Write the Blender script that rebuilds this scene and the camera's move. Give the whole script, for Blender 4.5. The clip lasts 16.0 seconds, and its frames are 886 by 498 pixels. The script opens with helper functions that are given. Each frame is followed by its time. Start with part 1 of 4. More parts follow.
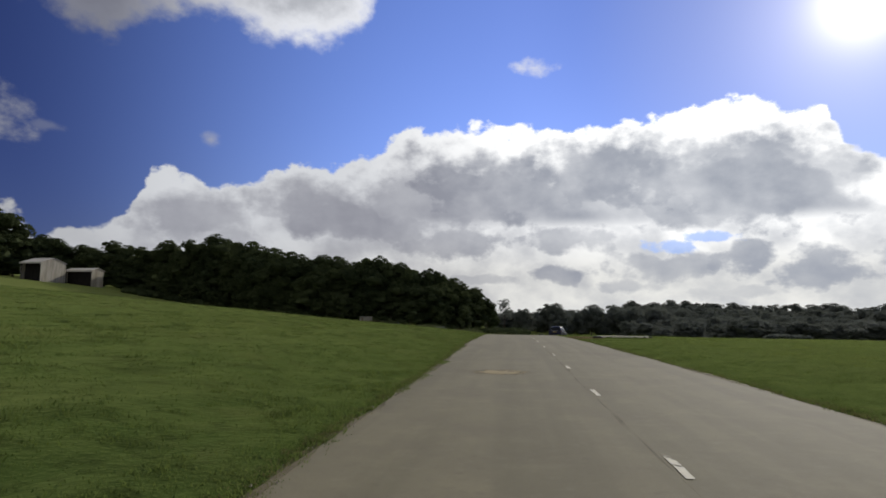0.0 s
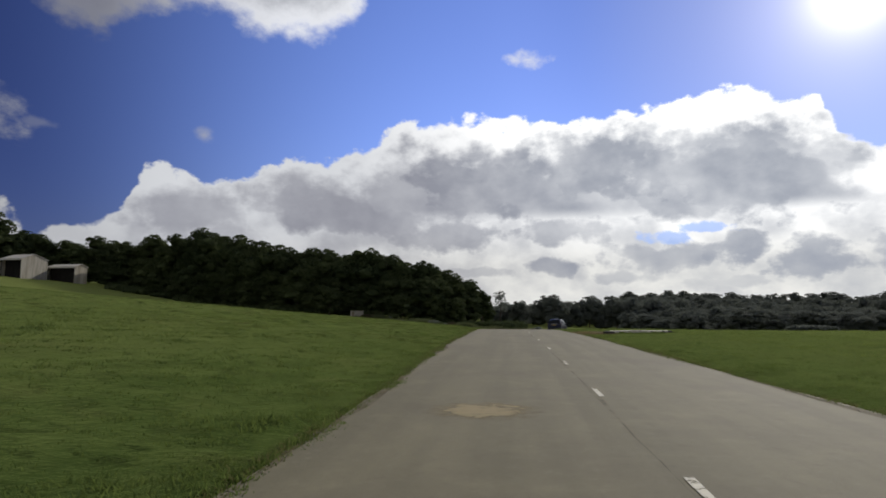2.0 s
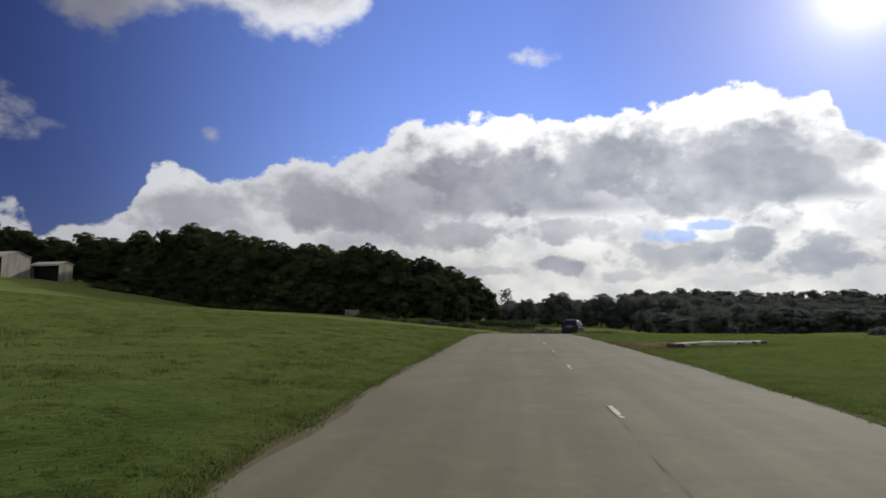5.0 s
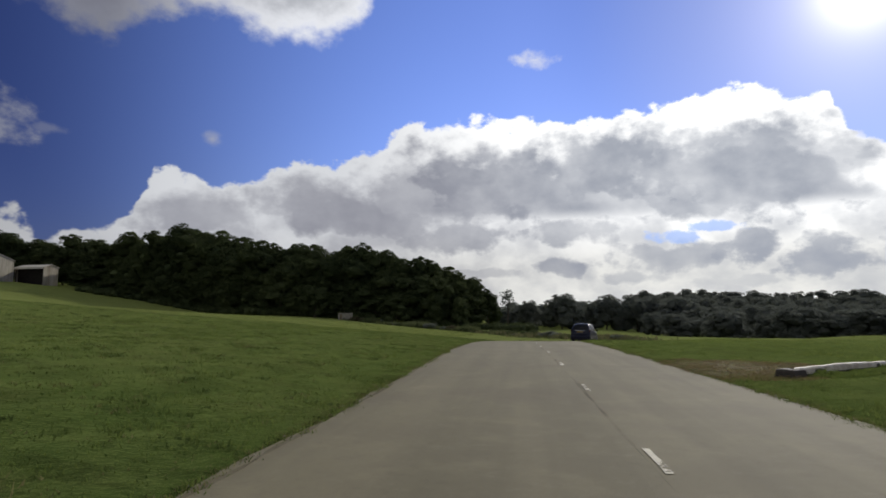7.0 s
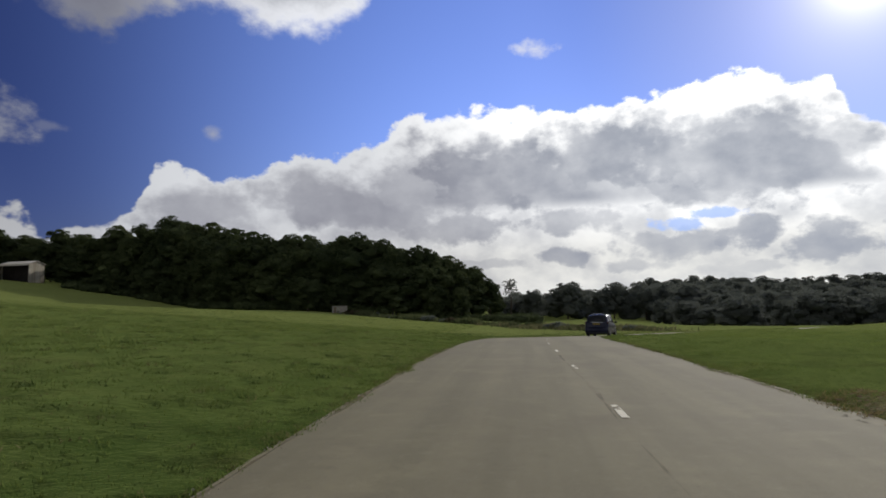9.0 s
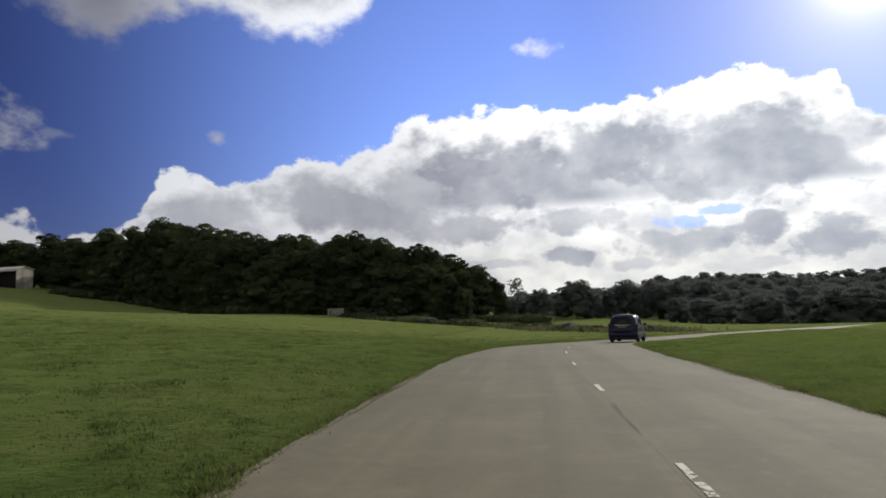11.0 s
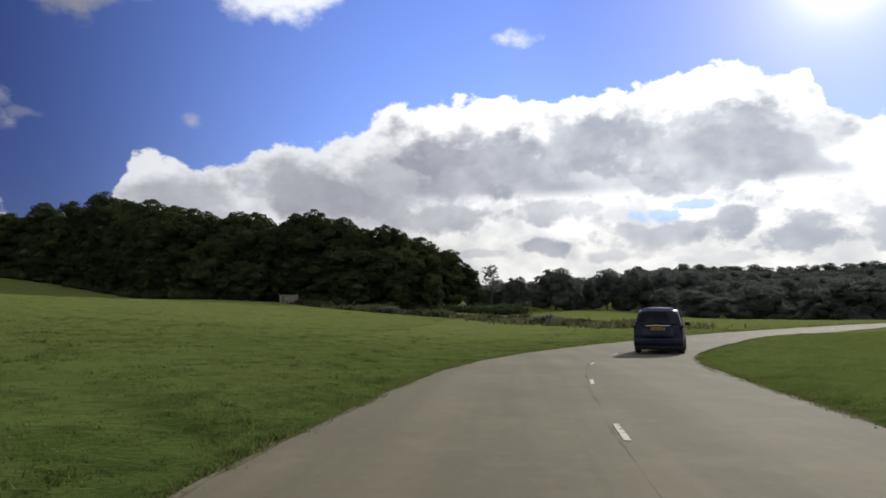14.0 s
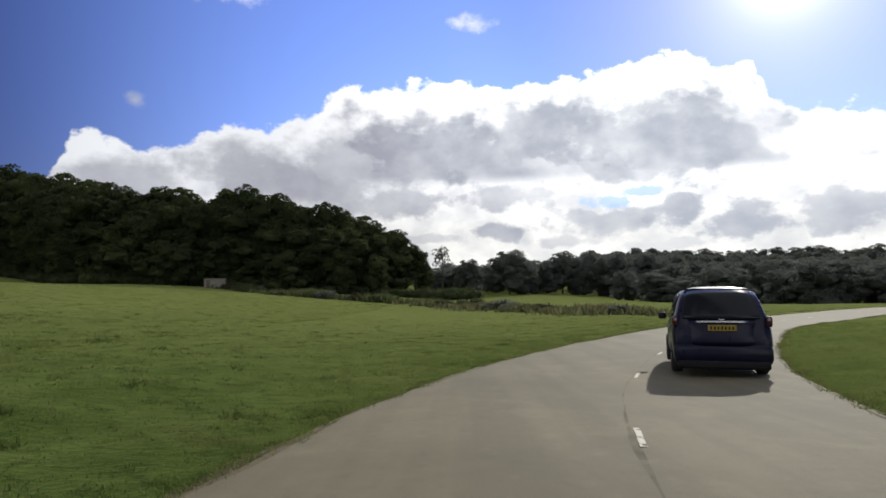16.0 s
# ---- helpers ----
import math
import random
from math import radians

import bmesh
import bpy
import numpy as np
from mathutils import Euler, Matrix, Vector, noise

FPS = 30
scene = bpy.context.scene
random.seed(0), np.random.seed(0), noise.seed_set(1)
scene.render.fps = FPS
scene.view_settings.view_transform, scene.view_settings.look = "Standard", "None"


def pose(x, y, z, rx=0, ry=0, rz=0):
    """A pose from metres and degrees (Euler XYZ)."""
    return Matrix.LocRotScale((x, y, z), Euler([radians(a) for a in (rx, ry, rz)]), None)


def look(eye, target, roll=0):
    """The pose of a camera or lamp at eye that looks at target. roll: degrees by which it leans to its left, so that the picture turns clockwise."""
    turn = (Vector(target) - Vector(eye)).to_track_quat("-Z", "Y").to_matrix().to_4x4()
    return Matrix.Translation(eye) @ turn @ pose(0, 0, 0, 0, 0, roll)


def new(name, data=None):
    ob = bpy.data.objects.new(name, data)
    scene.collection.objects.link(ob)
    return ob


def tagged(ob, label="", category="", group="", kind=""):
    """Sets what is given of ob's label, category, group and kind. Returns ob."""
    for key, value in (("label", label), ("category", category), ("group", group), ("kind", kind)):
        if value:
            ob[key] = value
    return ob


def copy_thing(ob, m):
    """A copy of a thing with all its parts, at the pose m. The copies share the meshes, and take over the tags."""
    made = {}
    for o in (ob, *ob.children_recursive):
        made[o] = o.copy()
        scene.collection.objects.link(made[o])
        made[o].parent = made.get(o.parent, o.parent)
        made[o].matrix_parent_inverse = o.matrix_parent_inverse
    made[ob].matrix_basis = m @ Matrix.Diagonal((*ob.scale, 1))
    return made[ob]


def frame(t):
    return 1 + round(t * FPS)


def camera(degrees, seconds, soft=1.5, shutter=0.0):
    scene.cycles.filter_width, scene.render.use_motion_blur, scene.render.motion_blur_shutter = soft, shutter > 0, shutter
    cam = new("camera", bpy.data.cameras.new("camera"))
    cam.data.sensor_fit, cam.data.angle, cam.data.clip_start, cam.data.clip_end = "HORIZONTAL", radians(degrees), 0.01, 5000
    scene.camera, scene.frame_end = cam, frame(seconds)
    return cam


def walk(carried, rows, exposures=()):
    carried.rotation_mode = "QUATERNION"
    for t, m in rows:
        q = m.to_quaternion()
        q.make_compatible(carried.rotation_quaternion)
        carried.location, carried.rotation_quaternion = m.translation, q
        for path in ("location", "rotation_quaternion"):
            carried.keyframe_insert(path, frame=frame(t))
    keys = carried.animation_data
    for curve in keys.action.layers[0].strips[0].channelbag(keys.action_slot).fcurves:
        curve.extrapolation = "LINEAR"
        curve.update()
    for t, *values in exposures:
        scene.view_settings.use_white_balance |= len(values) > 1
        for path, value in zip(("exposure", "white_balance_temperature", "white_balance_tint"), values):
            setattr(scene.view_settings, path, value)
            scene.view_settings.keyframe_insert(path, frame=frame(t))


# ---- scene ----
# Camera and its drive along the park road
cam = camera(71.69, 16.0, soft=1.65)
ROWS = [
    (0.0, pose(0.000, 0.000, 1.396, 96.028, -0.887, 6.816)),
    (0.5, pose(0.001, 1.671, 1.393, 96.089, -0.830, 6.777)),
    (1.0, pose(0.003, 3.370, 1.389, 95.890, -0.836, 6.696)),
    (1.5, pose(0.009, 5.138, 1.385, 95.125, -0.473, 6.599)),
    (2.0, pose(0.018, 7.020, 1.379, 95.406, -0.211, 6.474)),
    (2.5, pose(0.030, 9.089, 1.374, 95.535, -0.282, 6.436)),
    (3.0, pose(0.040, 11.420, 1.369, 95.292, -0.215, 6.632)),
    (3.5, pose(0.043, 13.851, 1.364, 95.197, -0.284, 6.894)),
    (4.0, pose(0.038, 16.221, 1.360, 95.303, -0.221, 7.024)),
    (6.5, pose(-0.015, 27.743, 1.319, 95.270, 0.100, 7.136)),
    (7.0, pose(-0.031, 30.086, 1.307, 95.532, 0.205, 7.258)),
    (7.5, pose(-0.052, 32.440, 1.293, 95.527, 0.231, 7.409)),
    (8.0, pose(-0.074, 34.789, 1.278, 95.409, 0.241, 7.309)),
    (8.5, pose(-0.093, 37.110, 1.261, 95.150, 0.698, 7.220)),
    (9.0, pose(-0.117, 39.381, 1.243, 94.720, 1.158, 7.593)),
    (11.5, pose(-0.315, 51.063, 1.093, 94.843, 2.133, 8.000)),
    (12.0, pose(-0.358, 53.631, 1.046, 94.652, 2.311, 7.627)),
    (12.5, pose(-0.383, 56.258, 0.988, 94.198, 2.369, 7.102)),
    (13.0, pose(-0.386, 58.904, 0.921, 93.947, 1.976, 6.641)),
    (13.5, pose(-0.369, 61.632, 0.843, 93.988, 1.435, 6.253)),
    (14.0, pose(-0.331, 64.503, 0.754, 93.747, 1.054, 5.902)),
    (14.5, pose(-0.264, 67.440, 0.656, 93.481, 0.606, 5.217)),
    (15.0, pose(-0.156, 70.363, 0.549, 93.067, 0.559, 4.256)),
    (15.5, pose(0.014, 73.344, 0.424, 92.548, 0.696, 2.920)),
    (16.0, pose(0.257, 76.456, 0.272, 92.263, 1.116, 1.609)),
]
walk(cam, ROWS, exposures=[(0.0, -0.28), (4.0, -0.26), (9.0, -0.24), (11.5, -0.02), (14.0, 0.02), (16.0, 0.14)])

# ---------------------------------------------------------------- sky and sun
SUN_AZ, SUN_EL = 28.5, 24.0     # degrees clockwise from +y, and up
sun_dir = Vector((math.sin(radians(SUN_AZ)) * math.cos(radians(SUN_EL)),
                  math.cos(radians(SUN_AZ)) * math.cos(radians(SUN_EL)), math.sin(radians(SUN_EL))))
sun = new("sun", bpy.data.lights.new("sun", "SUN"))
sun.data.energy, sun.data.angle, sun.data.color = 4.0, radians(0.6), (1.0, 0.95, 0.86)
sun.matrix_world = look(sun_dir * 50, (0, 0, 0))


class Nodes:
    """Short hand for building node trees."""

    def __init__(self, tree):
        self.tree = tree
        tree.nodes.clear()

    def add(self, kind, inputs=(), **settings):
        node = self.tree.nodes.new(kind)
        for key, value in settings.items():
            if key == "operation":
                node.operation = value
            elif key == "blend_type":
                node.blend_type = value
            elif key == "data_type":
                node.data_type = value
            elif key == "noise_dimensions":
                node.noise_dimensions = value
            elif key == "feature":
                node.feature = value
            elif key == "interpolation_type":
                node.interpolation_type = value
        for slot, value in dict(inputs).items():
            if isinstance(value, bpy.types.NodeSocket):
                self.tree.links.new(value, node.inputs[slot])
            else:
                node.inputs[slot].default_value = value
        return node

    def math(self, op, a, b=0.0, c=0.0):
        return self.add("ShaderNodeMath", {0: a, 1: b, 2: c}, operation=op).outputs[0]

    def step(self, x, lo, hi, out_lo=0.0, out_hi=1.0):
        return self.add("ShaderNodeMapRange", {"Value": x, "From Min": lo, "From Max": hi, "To Min": out_lo, "To Max": out_hi},
                        interpolation_type="SMOOTHSTEP").outputs[0]

    def noise(self, vec, scale, detail=4.0, rough=0.55, lac=2.0):
        return self.add("ShaderNodeTexNoise", {"Vector": vec, "Scale": scale, "Detail": detail, "Roughness": rough, "Lacunarity": lac}).outputs["Fac"]

    def mix(self, fac, a, b):
        node = self.add("ShaderNodeMix", {"Factor": fac}, data_type="RGBA")
        for slot, value in ((6, a), (7, b)):
            if isinstance(value, bpy.types.NodeSocket):
                self.tree.links.new(value, node.inputs[slot])
            else:
                node.inputs[slot].default_value = (*value, 1.0)
        return node.outputs[2]

    def ramp(self, x, stops):
        node = self.add("ShaderNodeValToRGB", {"Fac": x})
        el = node.color_ramp.elements
        while len(el) < len(stops):
            el.new(0.5)
        for e, (p, v) in zip(el, stops):
            e.position = p
            e.color = (v, v, v, 1) if isinstance(v, (int, float)) else (*v, 1)
        return node.outputs[0]


world = bpy.data.worlds.new("sky")
scene.world = world
world.use_nodes = True
n = Nodes(world.node_tree)
way = n.add("ShaderNodeTexCoord").outputs["Generated"]
xyz = n.add("ShaderNodeSeparateXYZ", {0: way}).outputs
sky = n.tree.nodes.new("ShaderNodeTexSky")
sky.sky_type, sky.sun_disc = "NISHITA", False
sky.sun_elevation, sky.sun_rotation = radians(SUN_EL), radians(SUN_AZ)
sky.air_density, sky.dust_density, sky.ozone_density = 1.0, 0.12, 2.5
az = n.math("MULTIPLY", n.math("ARCTAN2", xyz[0], xyz[1]), 57.2958)
el = n.math("MULTIPLY", n.math("ARCSINE", xyz[2]), 57.2958)
u = n.math("DIVIDE", n.math("ADD", az, 60.0), 120.0)
# billowing outline at two scales
flat = n.add("ShaderNodeCombineXYZ", {0: az, 1: n.math("MULTIPLY", el, 1.3), 2: 0.0}).outputs[0]
big = n.math("SUBTRACT", n.noise(flat, 0.11, 3.0, 0.5), 0.5)
fine = n.math("SUBTRACT", n.noise(flat, 0.42, 9.0, 0.54), 0.5)
lump = n.math("ADD", n.math("MULTIPLY", big, 3.0), n.math("MULTIPLY", fine, 4.5))
# upper edge of the long cumulus bank: azimuth to elevation (/30)
TOP = ((-60, 9), (-43, 7.7), (-41.9, 7.3), (-40.8, 5.6), (-39.8, 5.3), (-38.2, 6.3), (-35.9, 7.1), (-34.3, 8.6), (-33, 12.0), (-31, 12.0), (-28, 10.6), (-24, 11.6), (-21, 12.9), (-17, 13.4), (-14, 14.6),
       (-10.8, 17.1), (-7, 17.0), (-4, 17.5), (2, 17.3), (7, 17.1), (12, 17.2), (15.5, 18.0), (18, 18.3), (20.5, 19.1), (23, 17.3), (25.6, 16.9), (27.2, 13.9), (29.5, 12.4),
       (33, 12.4), (40, 12), (60, 10))
top = n.math("MULTIPLY", n.ramp(u, [((a + 60) / 120, e / 30) for a, e in TOP]), 30.0)
below = n.math("ADD", n.math("SUBTRACT", top, el), lump)
bank = n.step(below, -0.10, 0.60)
# second cloud hanging into view from above
LOW = ((-60, 17), (-44, 24), (-40.5, 22.9), (-37, 21.2), (-34, 23.2), (-30.5, 24.6), (-27.2, 24.3), (-23.7, 23.0), (-19.6, 22.9), (-16.5, 24.4), (-14.0, 27.0), (-12, 32.0), (-8, 39), (60, 48))
low = n.math("MULTIPLY", n.ramp(u, [((a + 60) / 120, e / 50) for a, e in LOW]), 50.0)
above = n.math("ADD", n.math("SUBTRACT", el, low), lump)
high = n.step(above, -0.2, 2.2)


def puff(a, e, ra, re, soft=0.9):
    da = n.math("DIVIDE", n.math("SUBTRACT", az, a), ra)
    de = n.math("DIVIDE", n.math("SUBTRACT", el, e), re)
    r = n.math("SQRT", n.math("ADD", n.math("MULTIPLY", da, da), n.math("MULTIPLY", de, de)))
    return n.step(n.math("ADD", n.math("SUBTRACT", 1.0, r), n.math("MULTIPLY", fine, 2.4)), 0.0, soft)


puffs = n.math("MAXIMUM", n.math("MULTIPLY", puff(1.6, 22.4, 2.5, 0.9), 0.85), n.math("MULTIPLY", puff(-28.3, 14.75, 0.95, 0.75, 1.4), 0.75))
puffs = n.math("MAXIMUM", puffs, n.math("MULTIPLY", puff(-45.2, 14.2, 3.6, 3.6), 0.85))
puffs = n.math("MAXIMUM", puffs, n.math("MULTIPLY", puff(-40.6, 14.2, 1.5, 0.5), 0.30))
# light inside the bank: bright rim, grey heart, bright broken base
toward = n.add("ShaderNodeVectorMath", {0: way, 1: tuple(sun_dir)}, operation="DOT_PRODUCT").outputs["Value"]
glow = n.step(toward, 0.70, 0.99)


def heart(a, e, ra, re, weight=1.0):
    """Grey shaded heart of a cloud, with a soft billowing rim."""
    da = n.math("DIVIDE", n.math("SUBTRACT", az, a), ra)
    de = n.math("DIVIDE", n.math("SUBTRACT", el, e), re)
    r = n.math("SQRT", n.math("ADD", n.math("MULTIPLY", da, da), n.math("MULTIPLY", de, de)))
    wave = n.math("ADD", n.math("MULTIPLY", big, 1.5), n.math("MULTIPLY", fine, n.step(el, 9.0, 5.5, 1.8, 2.6)))
    return n.math("MULTIPLY", n.step(n.math("ADD", n.math("SUBTRACT", 1.0, r), wave), -0.50, 0.40), weight)


grey = None
for spot in ((20.0, 11.6, 8.2, 4.0), (8.0, 12.2, 10.0, 3.5), (-3.5, 11.2, 8.5, 3.6), (-17.0, 8.8, 8.0, 2.3, 0.85), (4.5, 6.9, 4.5, 1.1, 0.85), (-5.5, 6.6, 4.5, 1.5, 0.9), (13.8, 4.5, 5.0, 1.4, 0.9), (19.2, 5.0, 3.2, 1.5, 1.0), (-11.5, 8.0, 5.5, 1.8, 0.85),
             (25.0, 11.3, 3.6, 2.8, 0.9), (24.7, 4.2, 4.0, 1.5, 1.0), (31.5, 4.6, 3.2, 1.8, 0.9), (3.7, 3.7, 3.0, 0.9, 1.0), (-2.5, 3.2, 3.0, 0.6, 0.7), (9.5, 2.6, 3.0, 0.6, 0.7), (18.5, 2.2, 3.5, 0.6, 0.6), (-29.0, 8.0, 5.0, 1.8, 0.75), (-8.0, 10.5, 5.0, 2.0, 0.7), (15.0, 9.5, 8.0, 2.0, 0.9)):
    one = heart(*spot)
    grey = one if grey is None else n.math("MAXIMUM", grey, one)
lit = n.mix(glow, n.mix(n.step(az, -44, -29), (0.50, 0.51, 0.54), (0.80, 0.82, 0.86)), (1.62, 1.62, 1.60))
lit = n.mix(n.step(el, 8.5, 3.0, 0.0, 0.85), lit, n.mix(n.step(toward, 0.50, 0.88), (0.56, 0.57, 0.60), (1.02, 1.01, 0.95)))
dull = n.mix(glow, (0.29, 0.295, 0.352), (0.465, 0.50, 0.575))
# billows: brighter where a lump faces the sun, duller on its far side
nudge = n.add("ShaderNodeVectorMath", {0: flat, 1: (0.9, 1.0, 0.0)}, operation="ADD").outputs[0]
billow = n.math("SUBTRACT", n.noise(flat, 0.24, 8.0, 0.56), n.noise(nudge, 0.24, 8.0, 0.56))
inner = n.step(n.noise(flat, 0.16, 6.0, 0.48), 0.30, 0.64, 0.74, 1.0)
veil = n.math("MULTIPLY", n.step(below, 1.4, 4.5), n.step(n.noise(flat, 0.19, 6.0, 0.5), 0.36, 0.66, 0.10, 0.60))
belly = n.math("MULTIPLY", n.step(below, 2.2, 5.2), n.math("MULTIPLY", n.step(el, 7.2, 9.2), n.step(n.noise(flat, 0.10, 3.0, 0.5), 0.30, 0.62, 0.68, 0.95)))
veil = n.math("MAXIMUM", veil, belly)
shade = n.math("SUBTRACT", n.math("MAXIMUM", n.math("MULTIPLY", grey, inner), veil), n.math("MULTIPLY", billow, 0.38))
cloud = n.mix(shade, lit, dull)
cloud_high = n.mix(n.step(above, 1.5, 5.0), n.mix(n.step(az, -38, -20), (0.24, 0.25, 0.31), (0.98, 1.0, 1.06)), n.mix(n.step(az, -38, -18), (0.20, 0.205, 0.25), (0.55, 0.57, 0.62)))
deep = n.step(toward, 0.34, 0.86)
sky_col = n.add("ShaderNodeMix", {"Factor": 1.0}, data_type="RGBA", blend_type="MULTIPLY")
n.tree.links.new(sky.outputs[0], sky_col.inputs[6])
n.tree.links.new(n.mix(n.step(toward, 0.89, 0.99), n.mix(deep, (0.0215, 0.0222, 0.0465), (0.113, 0.112, 0.174)), (0.078, 0.084, 0.140)), sky_col.inputs[7])
hole = n.math("MAXIMUM", puff(13.6, 6.2, 2.8, 0.85, 0.4), puff(16.4, 6.9, 2.8, 0.65, 0.4))
bank = n.math("MULTIPLY", bank, n.math("SUBTRACT", 1.0, n.math("MULTIPLY", hole, 0.85)))
clear = n.mix(n.step(toward, 0.93, 1.0, 0.0, 0.2), sky_col.outputs[2], (0.80, 0.84, 1.02))
clear = n.mix(n.math("MULTIPLY", n.step(el, 10.0, 5.0, 0.0, 0.8), n.step(toward, 0.70, 0.90)), clear, (0.41, 0.57, 0.95))
full = n.mix(bank, clear, cloud)
full = n.mix(high, full, cloud_high)
full = n.mix(puffs, full, n.mix(n.step(az, -36, -10), (0.36, 0.37, 0.42), (0.92, 0.94, 1.02)))
# unseen bright clouds opposite the sun, added as fill light
behind = n.step(toward, 0.25, -0.15)
field = n.math("MULTIPLY", n.step(n.noise(way, 2.6, 7.0, 0.55), 0.46, 0.60), behind)
full = n.mix(n.math("MULTIPLY", field, 0.9), full, (1.30, 1.31, 1.33))
ahead = n.math("MAXIMUM", toward, 0.0)
aureole = n.math("ADD", n.math("MULTIPLY", n.math("POWER", ahead, 900.0), 0.6), n.math("MULTIPLY", n.math("POWER", ahead, 160.0), 0.24))
full = n.mix(n.math("MULTIPLY", aureole, 0.85), full, (2.6, 2.5, 2.4))
bg = n.add("ShaderNodeBackground", {"Color": full, "Strength": 1.0})
n.tree.links.new(bg.outputs[0], n.add("ShaderNodeOutputWorld").inputs[0])


# ---------------------------------------------------------------- materials
def material(name, build):
    m = bpy.data.materials.new(name)
    m.use_nodes = True
    k = Nodes(m.node_tree)
    bsdf = k.add("ShaderNodeBsdfPrincipled")
    thin = build(k, bsdf)
    out = bsdf.outputs[0]
    if isinstance(thin, tuple):    # a patch that thins out towards its rim
        out = k.add("ShaderNodeMixShader", {0: thin[0], 1: k.add("ShaderNodeBsdfTransparent").outputs[0], 2: out}).outputs[0]
    elif thin is not None:    # leaves and blades let some light through
        out = k.add("ShaderNodeMixShader", {0: 0.5, 1: out, 2: thin}).outputs[0]
    k.tree.links.new(out, k.add("ShaderNodeOutputMaterial").inputs[0])
    return m


def put(k, bsdf, **slots):
    names = {"color": "Base Color", "rough": "Roughness", "metal": "Metallic", "normal": "Normal", "spec": "Specular IOR Level", "coat": "Coat Weight",
             "coat_rough": "Coat Roughness", "trans": "Transmission Weight", "sub": "Subsurface Weight", "sheen": "Sheen Weight",
             "sheen_rough": "Sheen Roughness", "sheen_tint": "Sheen Tint"}
    for key, value in slots.items():
        s = bsdf.inputs[names[key]]
        if isinstance(value, bpy.types.NodeSocket):
            k.tree.links.new(value, s)
        else:
            s.default_value = (*value, 1) if isinstance(value, tuple) else value


def bump(k, height, strength=0.5, distance=0.02):
    return k.add("ShaderNodeBump", {"Height": height, "Strength": strength, "Distance": distance}).outputs[0]


def where(k):
    return k.add("ShaderNodeNewGeometry").outputs["Position"]


def dark_clumps(k, p):
    """Where coarser, darker grass grows in irregular clumps."""
    q = k.add("ShaderNodeVectorMath", {0: p, 1: (0.7, 1.0, 1.0)}, operation="MULTIPLY").outputs[0]
    small = k.step(k.noise(q, 1.25, 6.0, 0.66), 0.50, 0.61, 0.0, 0.88)
    small = k.math("MULTIPLY", small, k.step(k.noise(q, 0.21, 3.0, 0.5), 0.40, 0.62, 0.35, 1.0))
    return k.math("MAXIMUM", small, k.step(k.noise(q, 3.4, 4.0, 0.6), 0.54, 0.66, 0.0, 0.78))


def far_glare(k, p):
    """Paler, yellower pasture past the crest: backlit glare put into the colour."""
    s = k.add("ShaderNodeSeparateXYZ", {0: p}).outputs
    far = k.math("ADD", s[1], k.math("MULTIPLY", k.noise(p, 0.07, 3.0), 30.0))
    return k.step(far, 90.0, 150.0, 0.0, 0.55)


def grass_mat(k, b):
    p = where(k)
    wide = k.noise(p, 0.12, 4.0)
    mid = k.noise(p, 0.9, 5.0, 0.6)
    tiny = k.noise(p, 9.0, 5.0, 0.65)
    c = k.mix(k.step(mid, 0.30, 0.70), (0.031, 0.053, 0.012), (0.056, 0.079, 0.020))
    c = k.mix(dark_clumps(k, p), c, (0.013, 0.024, 0.006))
    c = k.mix(k.step(wide, 0.42, 0.66, 0.0, 0.4), c, (0.066, 0.076, 0.024))
    c = k.mix(k.step(k.noise(p, 0.45, 3.0, 0.6), 0.55, 0.72, 0.0, 0.3), c, (0.066, 0.062, 0.024))
    c = k.mix(k.step(tiny, 0.5, 0.75, 0.0, 0.45), c, (0.017, 0.028, 0.007))
    c = k.mix(k.math("MULTIPLY", k.step(mid, 0.30, 0.62, 0.5, 1.0), far_glare(k, p)), c, (0.125, 0.138, 0.046))
    h = k.math("ADD", k.math("MULTIPLY", mid, 1.5), tiny)
    put(k, b, color=c, rough=1.0, spec=0.0, normal=bump(k, h, 0.45, 0.06), sheen=0.36, sheen_rough=0.22, sheen_tint=(0.60, 0.68, 0.20))


def blade_mat(k, b):
    p = where(k)
    r = k.add("ShaderNodeNewGeometry").outputs["Random Per Island"]
    wide = k.noise(p, 0.5, 4.0)
    c = k.mix(r, (0.046, 0.082, 0.018), (0.090, 0.122, 0.032))
    c = k.mix(dark_clumps(k, p), c, (0.022, 0.042, 0.009))
    c = k.mix(k.step(wide, 0.5, 0.7, 0.0, 0.45), c, (0.125, 0.124, 0.038))
    c = k.mix(far_glare(k, p), c, (0.150, 0.162, 0.056))
    put(k, b, color=c, rough=0.8, spec=0.08)
    return k.add("ShaderNodeBsdfTranslucent", {"Color": k.mix(0.55, c, (0.24, 0.29, 0.07))}).outputs[0]


